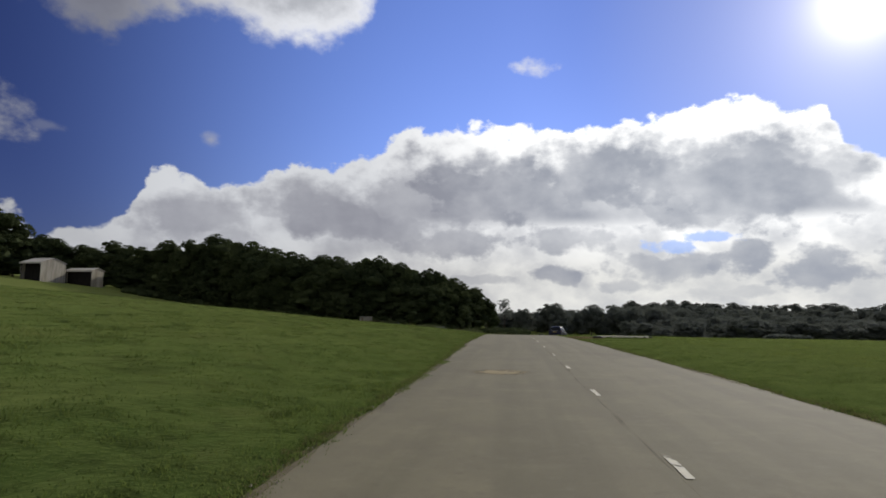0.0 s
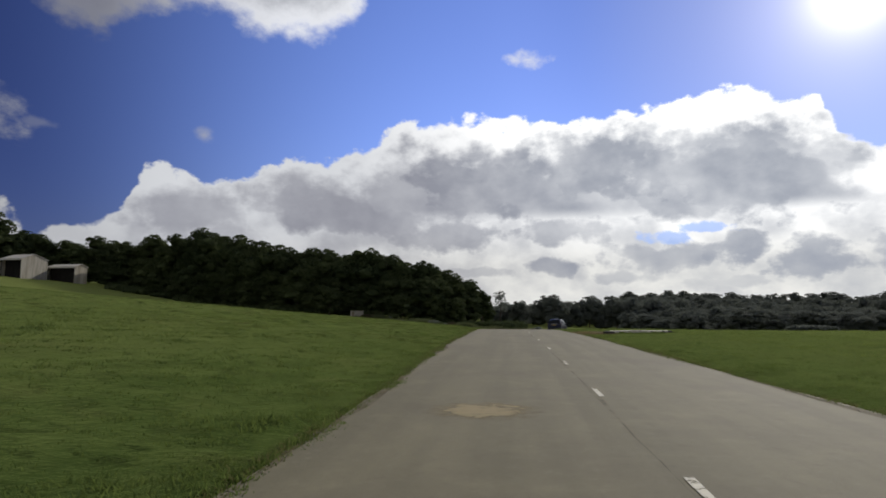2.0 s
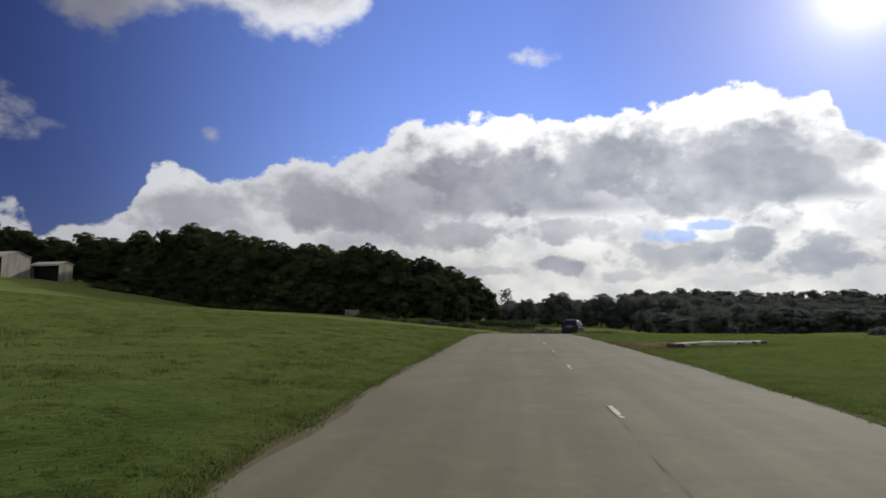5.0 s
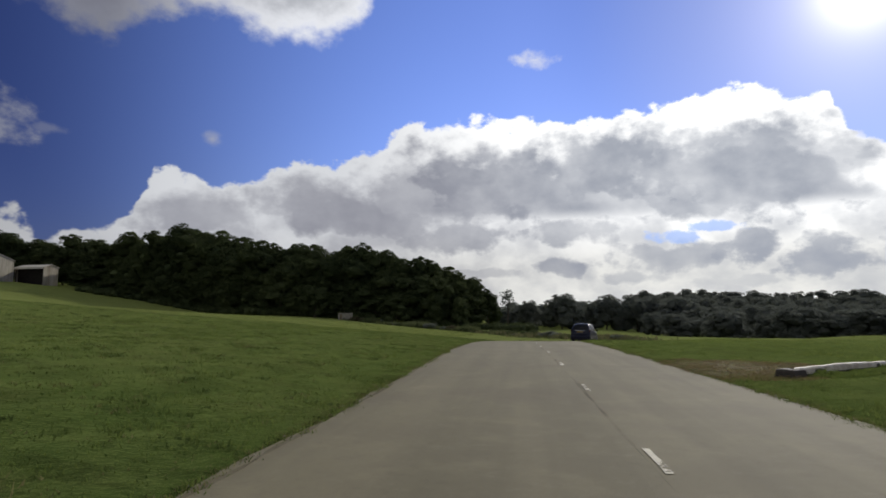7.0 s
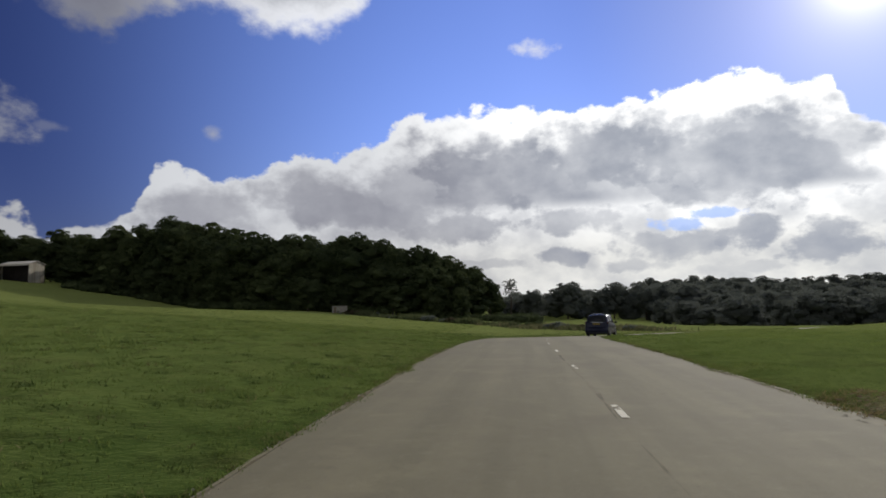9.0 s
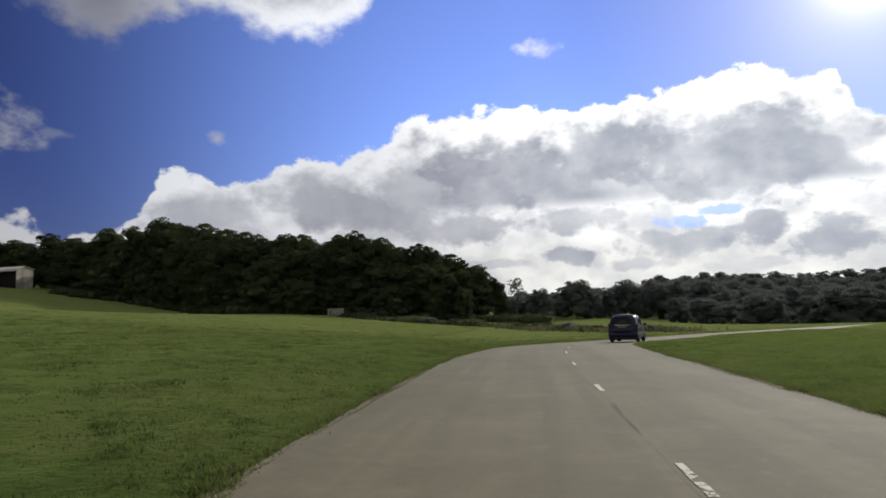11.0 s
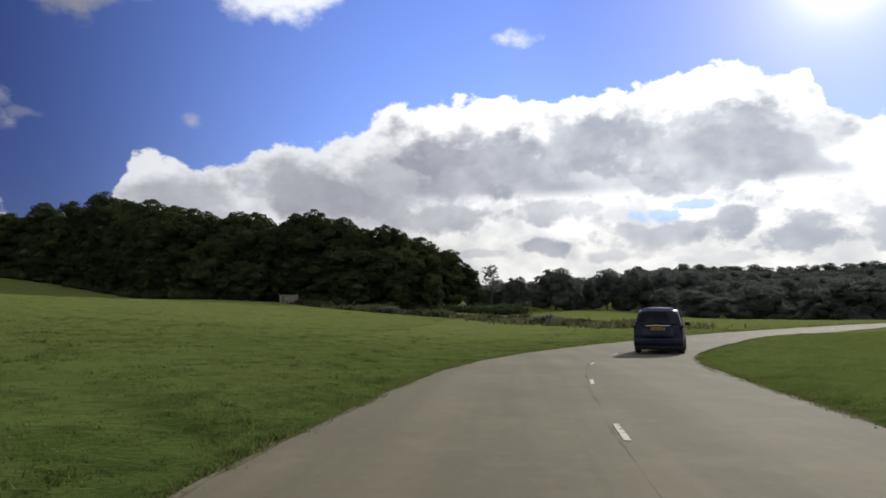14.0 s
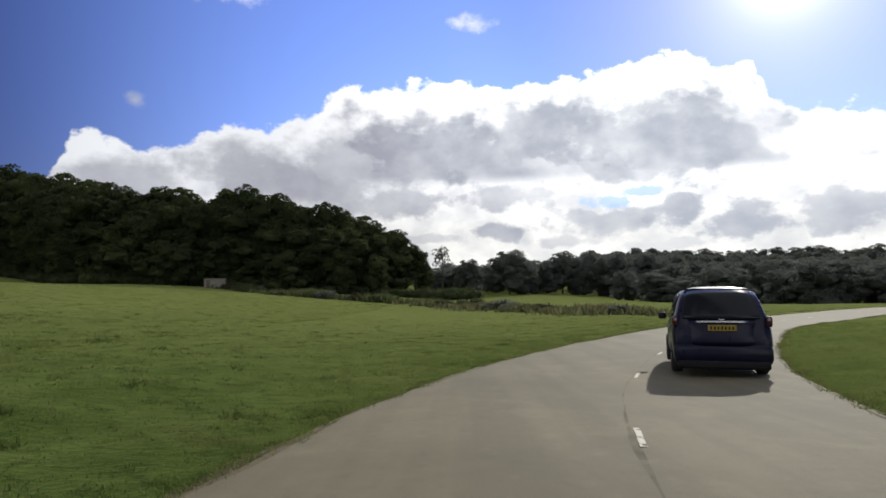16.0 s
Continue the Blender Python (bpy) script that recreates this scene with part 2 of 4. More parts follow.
# same grass as blade_mat, dimmed: lens falloff near the camera put into colour
def verge_mat(k, b):
    p = where(k)
    r = k.add("ShaderNodeNewGeometry").outputs["Random Per Island"]
    c = k.mix(r, (0.042, 0.074, 0.017), (0.082, 0.112, 0.029))
    c = k.mix(dark_clumps(k, p), c, (0.020, 0.038, 0.008))
    c = k.mix(k.step(k.noise(p, 0.5, 4.0), 0.52, 0.72, 0.0, 0.4), c, (0.100, 0.100, 0.032))
    c = k.mix(far_glare(k, p), c, (0.140, 0.152, 0.052))
    put(k, b, color=c, rough=0.8, spec=0.06)
    return k.add("ShaderNodeBsdfTranslucent", {"Color": k.mix(0.35, c, (0.22, 0.27, 0.065))}).outputs[0]


def asphalt_mat(k, b):
    p = where(k)
    grit = k.noise(p, 70.0, 3.0, 0.7)
    mid = k.noise(p, 1.3, 6.0, 0.6)
    wide = k.noise(p, 0.6, 4.0, 0.5)
    tracks = k.noise(k.add("ShaderNodeVectorMath", {0: p, 1: (1.1, 0.035, 0.2)}, operation="MULTIPLY").outputs[0], 1.3, 4.0, 0.55)
    c = k.mix(k.step(tracks, 0.36, 0.64), (0.138, 0.124, 0.078), (0.166, 0.148, 0.094))
    c = k.mix(k.step(wide, 0.40, 0.70, 0.0, 0.36), c, (0.120, 0.106, 0.070))
    c = k.mix(k.step(mid, 0.50, 0.74, 0.0, 0.34), c, (0.222, 0.194, 0.122))
    worn = k.noise(p, 5.0, 6.0, 0.72)
    c = k.mix(k.step(worn, 0.54, 0.72, 0.0, 0.34), c, (0.215, 0.190, 0.132))
    c = k.mix(k.step(worn, 0.46, 0.28, 0.0, 0.32), c, (0.092, 0.081, 0.056))
    c = k.mix(k.step(k.noise(p, 0.23, 3.0, 0.5), 0.50, 0.68, 0.0, 0.30), c, (0.105, 0.090, 0.060))
    c = k.mix(k.step(grit, 0.5, 0.8, 0.0, 0.5), c, (0.075, 0.070, 0.056))
    put(k, b, color=c, rough=k.step(grit, 0.3, 0.7, 0.82, 0.90), spec=0.12, normal=bump(k, grit, 0.5, 0.006))


def ragged(inner, inner_b, scale, reach=0.8, most=0.8):
    """Patch on a unit disc that fades raggedly into its surroundings."""
    def build(k, b):
        p = k.add("ShaderNodeTexCoord").outputs["Object"]
        w = where(k)
        r = k.add("ShaderNodeVectorMath", {0: k.add("ShaderNodeVectorMath", {0: p, 1: (1.0, 1.0, 0.0)}, operation="MULTIPLY").outputs[0]}, operation="LENGTH").outputs["Value"]
        grain = k.noise(w, scale, 6.0, 0.65)
        f = k.step(k.math("ADD", r, k.math("MULTIPLY", k.math("SUBTRACT", grain, 0.5), 1.6)), reach, reach * 0.25, 0.0, most)
        c = k.mix(k.noise(w, scale * 4.0, 4.0), inner, inner_b)
        f = k.math("MULTIPLY", f, k.step(r, 0.98, 0.75))
        put(k, b, color=c, rough=0.95, spec=0.05, normal=bump(k, grain, 0.4, 0.02))
        return (f,)
    return build


def dirt_mat(k, b):
    p = where(k)
    f = k.step(k.math("ADD", k.noise(p, 0.9, 5.0, 0.6), k.math("MULTIPLY", k.noise(p, 7.0, 4.0, 0.6), 0.35)), 0.45, 0.90, 0.1, 0.6)
    put(k, b, color=k.mix(k.noise(p, 14.0, 4.0), (0.120, 0.096, 0.056), (0.190, 0.156, 0.096)), rough=0.95, spec=0.04)
    return (f,)


def tar_mat(k, b):
    p = where(k)
    f = k.step(k.noise(p, 0.8, 5.0, 0.65), 0.40, 0.66, 0.04, 0.34)
    put(k, b, color=k.mix(k.noise(p, 20.0, 4.0), (0.052, 0.042, 0.030), (0.090, 0.074, 0.052)), rough=0.85, spec=0.10)
    return (f,)


def line_mat(k, b):
    """Road paint, worn through to the asphalt in flakes."""
    p = where(k)
    flake = k.math("ADD", k.noise(p, 5.5, 5.0, 0.7), k.math("MULTIPLY", k.math("SUBTRACT", k.noise(p, 1.1, 2.0), 0.5), 0.5))
    put(k, b, color=k.mix(k.noise(p, 16.0, 5.0, 0.65), (0.62, 0.585, 0.46), (0.36, 0.335, 0.26)), rough=0.8, spec=0.2)
    return (k.step(flake, 0.36, 0.46, 0.12, 1.0),)


def sheet_mat(k, b):
    """Pale profiled sheeting with rust and algae running down it."""
    p = k.add("ShaderNodeTexCoord").outputs["Object"]
    q = k.add("ShaderNodeVectorMath", {0: p, 1: (1.0, 1.0, 0.12)}, operation="MULTIPLY").outputs[0]
    streak = k.noise(q, 1.1, 5.0, 0.6)
    ridge = k.math("SINE", k.math("MULTIPLY", k.math("ADD", k.add("ShaderNodeSeparateXYZ", {0: p}).outputs[0], k.add("ShaderNodeSeparateXYZ", {0: p}).outputs[1]), 18.0))
    c = k.mix(k.step(streak, 0.35, 0.62), (0.24, 0.215, 0.165), (0.34, 0.315, 0.255))
    c = k.mix(k.step(k.noise(q, 0.7, 4.0, 0.6), 0.55, 0.72, 0.0, 0.6), c, (0.20, 0.105, 0.055))
    put(k, b, color=c, rough=0.8, spec=0.2, normal=bump(k, ridge, 0.5, 0.04))


def plain(color, color2, scale, rough, spec=0.3, metal=0.0, strength=0.2, dist=0.01):
    def build(k, b):
        p = k.add("ShaderNodeTexCoord").outputs["Object"]
        a = k.noise(p, scale, 6.0, 0.6)
        c2 = k.noise(p, scale * 0.13, 3.0)
        c = k.mix(k.step(k.math("ADD", k.math("MULTIPLY", a, 0.6), k.math("MULTIPLY", c2, 0.4)), 0.35, 0.65), color, color2)
        put(k, b, color=c, rough=rough, spec=spec, metal=metal, normal=bump(k, a, strength, dist))
    return build


def leaf_mat(dark, light, dim=0.4):
    def build(k, b):
        r = k.add("ShaderNodeNewGeometry").outputs["Random Per Island"]
        o = k.add("ShaderNodeObjectInfo").outputs["Random"]
        c = k.mix(k.math("MULTIPLY", k.math("ADD", r, o), 0.5), dark, light)
        put(k, b, color=c, rough=0.85, spec=0.06)
        return k.add("ShaderNodeBsdfTranslucent", {"Color": k.mix(dim, c, (0.0, 0.0, 0.0))}).outputs[0]
    return build


def paint_mat(k, b):
    p = k.add("ShaderNodeTexCoord").outputs["Object"]
    dust = k.noise(p, 6.0, 5.0)
    put(k, b, color=k.mix(k.step(dust, 0.45, 0.8, 0.0, 0.05), (0.003, 0.004, 0.016), (0.06, 0.056, 0.05)), rough=k.step(dust, 0.3, 0.7, 0.26, 0.40), spec=0.15, metal=0.0, coat=0.12,
        coat_rough=0.05)


M = {
    "grass": material("grass", grass_mat),
    "blade": material("grass_blade", blade_mat),
    "verge_blade_dimmed": material("verge_blade_dimmed", verge_mat),
    "asphalt": material("asphalt", asphalt_mat),
    "line": material("road_paint", line_mat),
    "tar": material("tar", tar_mat),
    "sand": material("sandy_patch", ragged((0.34, 0.28, 0.165), (0.26, 0.215, 0.13), 2.2, 0.95, 0.9)),
    "dirt": material("edge_dirt", dirt_mat),
    "stone": material("pale_stone", plain((0.26, 0.235, 0.18), (0.17, 0.15, 0.115), 12.0, 0.95, 0.05)),
    "soil": material("dry_soil", ragged((0.235, 0.190, 0.095), (0.120, 0.104, 0.046), 2.4, 1.0, 0.55)),
    "leaf": material("leaf", leaf_mat((0.040, 0.056, 0.025), (0.104, 0.126, 0.052))),
    "leaf_pale": material("leaf_pale", leaf_mat((0.080, 0.110, 0.032), (0.135, 0.155, 0.050))),
    # paled and blued: the haze of distance is put into this leaf colour
    "leaf_haze": material("leaf_haze", leaf_mat((0.106, 0.116, 0.098), (0.126, 0.138, 0.116), 0.0)),
    "rush": material("rush", leaf_mat((0.056, 0.074, 0.030), (0.125, 0.135, 0.058), 0.15)),
    "bracken": material("bracken", leaf_mat((0.096, 0.094, 0.046), (0.190, 0.170, 0.086), 0.2)),
    "scrub": material("scrub", leaf_mat((0.055, 0.050, 0.028), (0.105, 0.088, 0.052))),
    "tussock": material("tussock", leaf_mat((0.048, 0.076, 0.020), (0.084, 0.110, 0.032))),
    "dead_leaf": material("dead_leaf", leaf_mat((0.085, 0.055, 0.025), (0.26, 0.19, 0.095))),
    "straw": material("straw", leaf_mat((0.130, 0.104, 0.044), (0.330, 0.265, 0.125))),
    "dry_blade": material("dry_blade", leaf_mat((0.13, 0.13, 0.045), (0.24, 0.22, 0.095))),
    "bark": material("bark", plain((0.06, 0.05, 0.04), (0.11, 0.09, 0.07), 4.0, 0.9, 0.2, 0.0, 0.8, 0.05)),
    "timber": material("weathered_timber", plain((0.19, 0.155, 0.10), (0.10, 0.082, 0.054), 7.0, 0.85)),
    # bleached wood, lightened further for the sun on the log's top
    "bleached": material("bleached_lit_timber", plain((0.46, 0.42, 0.33), (0.30, 0.26, 0.19), 5.0, 0.7, 0.3, 0.0, 0.5, 0.02)),
    "dark_timber": material("dark_timber", plain((0.035, 0.03, 0.025), (0.06, 0.05, 0.04), 7.0, 0.85)),
    "sheet": material("barn_sheet", sheet_mat),
    "roof": material("fibre_cement", plain((0.36, 0.335, 0.29), (0.44, 0.41, 0.355), 0.9, 0.85)),
    # near-black, stands in for the shade within the sheds
    "inside": material("inside_shade", plain((0.012, 0.011, 0.010), (0.020, 0.018, 0.016), 1.0, 0.95, 0.05)),
    "panel": material("weathered_panel", plain((0.26, 0.24, 0.19), (0.19, 0.175, 0.14), 2.0, 0.85)),
    "paint": material("navy_paint", paint_mat),
    "glass": material("dark_glass", plain((0.003, 0.004, 0.006), (0.005, 0.006, 0.008), 3.0, 0.10, 0.22, 0.0, 0.0)),
    "chrome": material("chrome", plain((0.50, 0.50, 0.49), (0.42, 0.42, 0.41), 5.0, 0.25, 0.5, 1.0, 0.0)),
    "rubber": material("rubber", plain((0.014, 0.014, 0.014), (0.024, 0.023, 0.022), 8.0, 0.75)),
    "alloy": material("alloy", plain((0.42, 0.42, 0.43), (0.32, 0.32, 0.33), 8.0, 0.35, 0.5, 0.9, 0.0)),
    "trim": material("black_plastic", plain((0.007, 0.007, 0.008), (0.012, 0.012, 0.013), 9.0, 0.6, 0.15)),
    "lens_red": material("lamp_red", plain((0.045, 0.008, 0.010), (0.03, 0.006, 0.008), 6.0, 0.12, 0.4, 0.0, 0.0)),
    "lens_clear": material("lamp_clear", plain((0.26, 0.22, 0.21), (0.20, 0.17, 0.16), 6.0, 0.12, 0.5, 0.0, 0.0)),
    "plate": material("plate_yellow", plain((0.27, 0.19, 0.030), (0.22, 0.155, 0.026), 6.0, 0.5, 0.2)),
}


# ---------------------------------------------------------------- mesh helpers
def mesh_from(name, verts, faces, mats, smooth=False, picks=None):
    me = bpy.data.meshes.new(name)
    me.from_pydata([tuple(v) for v in verts], [], [tuple(f) for f in faces])
    for m in (mats if isinstance(mats, (list, tuple)) else [mats]):
        me.materials.append(m)
    if picks is not None:
        me.polygons.foreach_set("material_index", picks)
    if smooth:
        me.polygons.foreach_set("use_smooth", [True] * len(me.polygons))
    me.update()
    return me


def part(name, data, mat, parent=None, label="", at=None, smooth=False):
    """Links a bmesh or mesh as one object under parent."""
    if isinstance(data, bmesh.types.BMesh):
        me = bpy.data.meshes.new(name)
        if smooth:
            for f in data.faces:
                f.smooth = True
        data.to_mesh(me)
        data.free()
        me.materials.append(mat)
    else:
        me = data
    ob = new(name, me)
    if parent is not None:
        ob.parent = parent
    if at is not None:
        ob.matrix_basis = at
    if label:
        tagged(ob, label)
    return ob


def box(bm, x0, x1, y0, y1, z0, z1, bevel=0.0):
    made = bmesh.ops.create_cube(bm, size=1.0, matrix=Matrix.LocRotScale(((x0 + x1) / 2, (y0 + y1) / 2, (z0 + z1) / 2), None, (x1 - x0, y1 - y0, z1 - z0)))
    if bevel:
        edges = list({e for v in made["verts"] for e in v.link_edges})
        bmesh.ops.bevel(bm, geom=edges, offset=bevel, segments=2, affect="EDGES", profile=0.5)
    return bm


def box_bm(*a, **k):
    return box(bmesh.new(), *a, **k)


# ---------------------------------------------------------------- lie of the land
PROFILE = ((-400, 0), (-40, 0), (0, 0), (10, -0.03), (20, -0.045), (30, -0.09), (40, -0.157), (48, -0.25), (56, -0.393), (64, -0.623), (72, -0.9), (78, -1.195), (90, -1.949), (110, -3.08), (140, -4.27), (150, -4.52), (190, -5.348), (230, -5.84), (300, -6.3), (1200, -6.8))
_yy = np.arange(-400, 1201.0)
_k = np.hanning(17)[1:-1]
_zz = np.convolve(np.pad(np.interp(_yy, [a for a, _ in PROFILE], [b for _, b in PROFILE]), 7, mode="edge"), _k / _k.sum(), "valid")
CENTRE = ((1.6, -60), (1.5, -30), (1.45, 0), (1.35, 12), (1.25, 24), (1.0, 42), (0.65, 60), (0.65, 70), (1.2, 78), (2.2, 84.5), (3.9, 90), (6.4, 96), (9.5, 102),
          (13.5, 109), (19, 116), (26, 123.5), (34, 131), (44, 139), (60, 149), (90, 163), (130, 177), (190, 190))
HALF = 3.5


def spline(points, step=0.5):
    """Smooth line through points, as dense samples."""
    p = np.array(points, float)
    p = np.vstack([2 * p[0] - p[1], p, 2 * p[-1] - p[-2]])
    out = []
    for i in range(1, len(p) - 2):
        m = max(2, int(np.linalg.norm(p[i + 1] - p[i]) / step))
        for s in np.arange(m) / m:
            a, b, c, d = p[i - 1:i + 3]
            out.append(0.5 * (2 * b + (c - a) * s + (2 * a - 5 * b + 4 * c - d) * s * s + (3 * b - a - 3 * c + d) * s ** 3))
    out.append(p[-2])
    return np.array(out)


LINE = spline(CENTRE)
ARC = np.concatenate([[0], np.cumsum(np.linalg.norm(np.diff(LINE, axis=0), axis=1))])
TAN = np.gradient(LINE, axis=0)
TAN /= np.linalg.norm(TAN, axis=1)[:, None]


def sstep(x, a, b):
    s = np.clip((np.asarray(x, float) - a) / (b - a), 0, 1)
    return s * s * (3 - 2 * s)


def narrow(y):
    """How much closer the right edge of the road lies to its centre line than the left one."""
    return np.interp(y, [-60, 0, 12, 25, 44, 52, 64, 90, 100, 110], [-0.1, -0.1, -0.15, 0.15, 0.45, 0.45, 0.28, 0.25, 0.1, 0.0])


def broaden(y):
    """How far the left edge of the road bulges out."""
    return np.interp(y, [18, 26, 34, 44, 54, 62, 70, 78], [0.0, 0.20, 0.28, 0.14, 0.15, 0.20, 0.06, 0.0])


def road_gap(x, y):
    """Distance from the road's centre line, counted so that both edges lie at HALF."""
    x, y = np.atleast_1d(x), np.atleast_1d(y)
    out = np.full(x.shape, 1e9)
    pts = np.stack([x.ravel(), y.ravel()], 1)
    near = np.full(len(pts), 1e9)
    for i in range(0, len(LINE), 2):
        near = np.minimum(near, (pts[:, 0] - LINE[i, 0]) ** 2 + (pts[:, 1] - LINE[i, 1]) ** 2)
    side = x > np.interp(y, LINE[:, 1], LINE[:, 0])
    return np.sqrt(near).reshape(x.shape) + np.where(side, narrow(y), -broaden(y))


def land(x, y):
    """Height of the smooth land, road surface included."""
    x, y = np.asarray(x, float), np.asarray(y, float)
    z = np.interp(y, _yy, _zz)
    d = np.maximum(0, -x - 2.5)
    z = z + (0.075 * d + 0.00006 * d * d) * (1 - 0.75 * sstep(-x, 300, 1500)) * sstep(d, 0, 3)
    z = z + (1.4 * sstep(d, 145, 190) - 2.8 * np.exp(-((d - 106) / 32) ** 2)) * sstep(y, 120, 215)
    z = z - 4.0 * sstep(y, 145, 230) * sstep(x, 15, 80)
    z = z + 14.0 * sstep(y, 250, 700) * sstep(x, -50, 60)
    z = z + 0.9 * np.exp(-((x - 56) / 14) ** 2 - ((y - 130) / 9) ** 2)
    z = z + 0.36 * np.exp(-((x - 22) / 7) ** 2 - ((y - 100) / 12) ** 2)
    return z


def land1(x, y):
    return float(land(x, y))


def ripple(x, y):
    return 0.03 * np.sin(1.7 * x + 0.6 * y) * np.sin(0.9 * y - 0.4 * x) + 0.05 * np.sin(0.31 * x + 1.3) * np.sin(0.27 * y) + 0.02 * np.sin(3.1 * x - 1.9 * y)


def ground_z(x, y):
    g = road_gap(x, y)
    return land(x, y) - 0.16 * (1 - sstep(g, HALF - 0.35, HALF + 0.05)) + (0.05 + ripple(x, y)) * sstep(g, HALF - 0.1, HALF + 1.0)


def graded(parts):
    out = []
    for a, b, s in parts:
        out += list(np.arange(a, b, s))
    return np.array(out)


gx = graded([(-3000, -600, 200), (-600, -120, 20), (-120, -30, 5), (-30, -8, 1.0), (-8, 16, 0.4), (16, 50, 1.0), (50, 200, 8), (200, 600, 40), (600, 3001, 200)])
gy = graded([(-600, -40, 40), (-40, -4, 2), (-4, 100, 0.6), (100, 160, 1.2), (160, 320, 6), (320, 700, 30), (700, 3001, 200)])
X, Y = np.meshgrid(gx, gy)
Z = ground_z(X, Y)
nx, ny = len(gx), len(gy)
idx = np.arange(nx * ny).reshape(ny, nx)
quads = np.stack([idx[:-1, :-1], idx[:-1, 1:], idx[1:, 1:], idx[1:, :-1]], -1).reshape(-1, 4)
ground = new("ground", mesh_from("ground", np.stack([X, Y, Z], -1).reshape(-1, 3).tolist(), quads.tolist(), M["grass"], True))
tagged(ground, "rolling green pasture with worn yellowish patches", "grassland", kind="structure")


# ---------------------------------------------------------------- road
def strip(name, mat, s0, s1, off0, off1, lift, step=0.5, wobble=0.0, skirt=0.0, seed=0, follow=False):
    """A ribbon that follows the road between two sideways offsets."""
    rng = np.random.default_rng(seed)
    ss = np.arange(s0, s1 + 1e-6, step)
    cx, cy = np.interp(ss, ARC, LINE[:, 0]), np.interp(ss, ARC, LINE[:, 1])
    tx, ty = np.interp(ss, ARC, TAN[:, 0]), np.interp(ss, ARC, TAN[:, 1])
    wob = lambda: np.convolve(rng.normal(0, 1, len(ss) + 4), np.ones(5) / 2.2, "valid") * wobble
    shift = np.interp(cy, [0, 40, 56], [-0.10, -0.08, 0.0]) if follow else 0.0
    edge = lambda off: off + shift + wob() - (narrow(cy) if off > 3 else broaden(cy) if off < -3 else 0)
    a, b = edge(off0), edge(off1)
    cols = 6 if off1 - off0 > 2 else 1
    verts, faces = [], []
    rows = []
    for f in np.linspace(0, 1, cols + 1):
        o = a + (b - a) * f
        x, y = cx + ty * o, cy - tx * o
        rows.append(np.stack([x, y, land(x, y) + lift], 1))
    if skirt:
        lo, hi = rows[0].copy(), rows[-1].copy()
        lo[:, 2] -= skirt
        hi[:, 2] -= skirt
        rows = [lo] + rows + [hi]
    w = len(rows)
    verts = np.stack(rows, 1).reshape(-1, 3)
    for i in range(len(ss) - 1):
        for j in range(w - 1):
            p = i * w + j
            faces.append((p, p + 1, p + w + 1, p + w))
    return mesh_from(name, verts.tolist(), faces, mat, False)


S_AT = lambda y: float(np.interp(y, LINE[:, 1], ARC))
road = new("road", strip("road", M["asphalt"], 0, ARC[-1] - 1, -HALF, HALF, 0.0, 0.5, 0.045, 0.14, 3))
tagged(road, "sun-bleached grey asphalt park road with crumbling edges", "road", kind="structure")

def pebbles(count, seed):
    """Loose pale grit where the asphalt crumbles into the grass."""
    r = np.random.default_rng(seed)
    s = 30 + (ARC[-1] - 90) * r.random(count)
    off = (HALF + r.normal(-0.02, 0.07, count)) * np.where(r.random(count) < 0.5, -1, 1)
    off = off - np.where(off > 0, narrow(np.interp(s, ARC, LINE[:, 1])), broaden(np.interp(s, ARC, LINE[:, 1])))
    x = np.interp(s, ARC, LINE[:, 0]) + np.interp(s, ARC, TAN[:, 1]) * off
    y = np.interp(s, ARC, LINE[:, 1]) - np.interp(s, ARC, TAN[:, 0]) * off
    z = land(x, y) + 0.004
    verts, faces = [], []
    for px, py, pz in zip(x, y, z):
        k, q, a = len(verts), 0.008 + 0.016 * r.random() ** 2, r.random() * 6.28
        for j in range(4):
            w = q * (0.7 + 0.6 * r.random())
            verts.append((px + w * math.cos(a + 1.57 * j), py + w * math.sin(a + 1.57 * j), pz - 0.01))
        verts.append((px, py, pz + q * 0.8))
        faces += [(k, k + 1, k + 4), (k + 1, k + 2, k + 4), (k + 2, k + 3, k + 4), (k + 3, k, k + 4)]
    return mesh_from("gravel", verts, faces, M["stone"])


tagged(new("gravel", pebbles(3500, 6)), "dull loose grit along the crumbling asphalt edge", "gravel", kind="stuff")


def blotch(name, mat, x, y, rx, ry, lift, surface, label, category):
    """A thin ragged patch that lies on the land; its mesh is a unit disc, so that the material can fade at the rim."""
    rings, seg = 6, 36
    z0 = float(surface(x, y))
    verts, faces = [(0, 0, lift)], []
    for i in range(1, rings + 1):
        for j in range(seg):
            a = 2 * math.pi * j / seg
            u0, v0 = math.cos(a) * i / rings, math.sin(a) * i / rings
            px, py = x + rx * u0, y + ry * v0
            verts.append((u0, v0, float(surface(px, py)) - z0 + lift))
    for j in range(seg):
        faces.append((0, 1 + j, 1 + (j + 1) % seg))
        for i in range(rings - 1):
            a, b = 1 + i * seg, 1 + (i + 1) * seg
            faces.append((a + j, b + j, b + (j + 1) % seg, a + (j + 1) % seg))
    ob = new(name, mesh_from(name, verts, faces, mat, True))
    ob.matrix_basis = Matrix.Translation((x, y, z0)) @ Matrix.Diagonal((rx, ry, 1, 1))
    return tagged(ob, label, category, kind="structure")


SANDY = "pale sandy scuffed patch on the asphalt"
flat_z = lambda x, y: float(ground_z(x, y)[0])
blotch("road_patch", M["sand"], -0.38, 15.65, 0.98, 0.85, 0.005, land1, SANDY, "road patch")
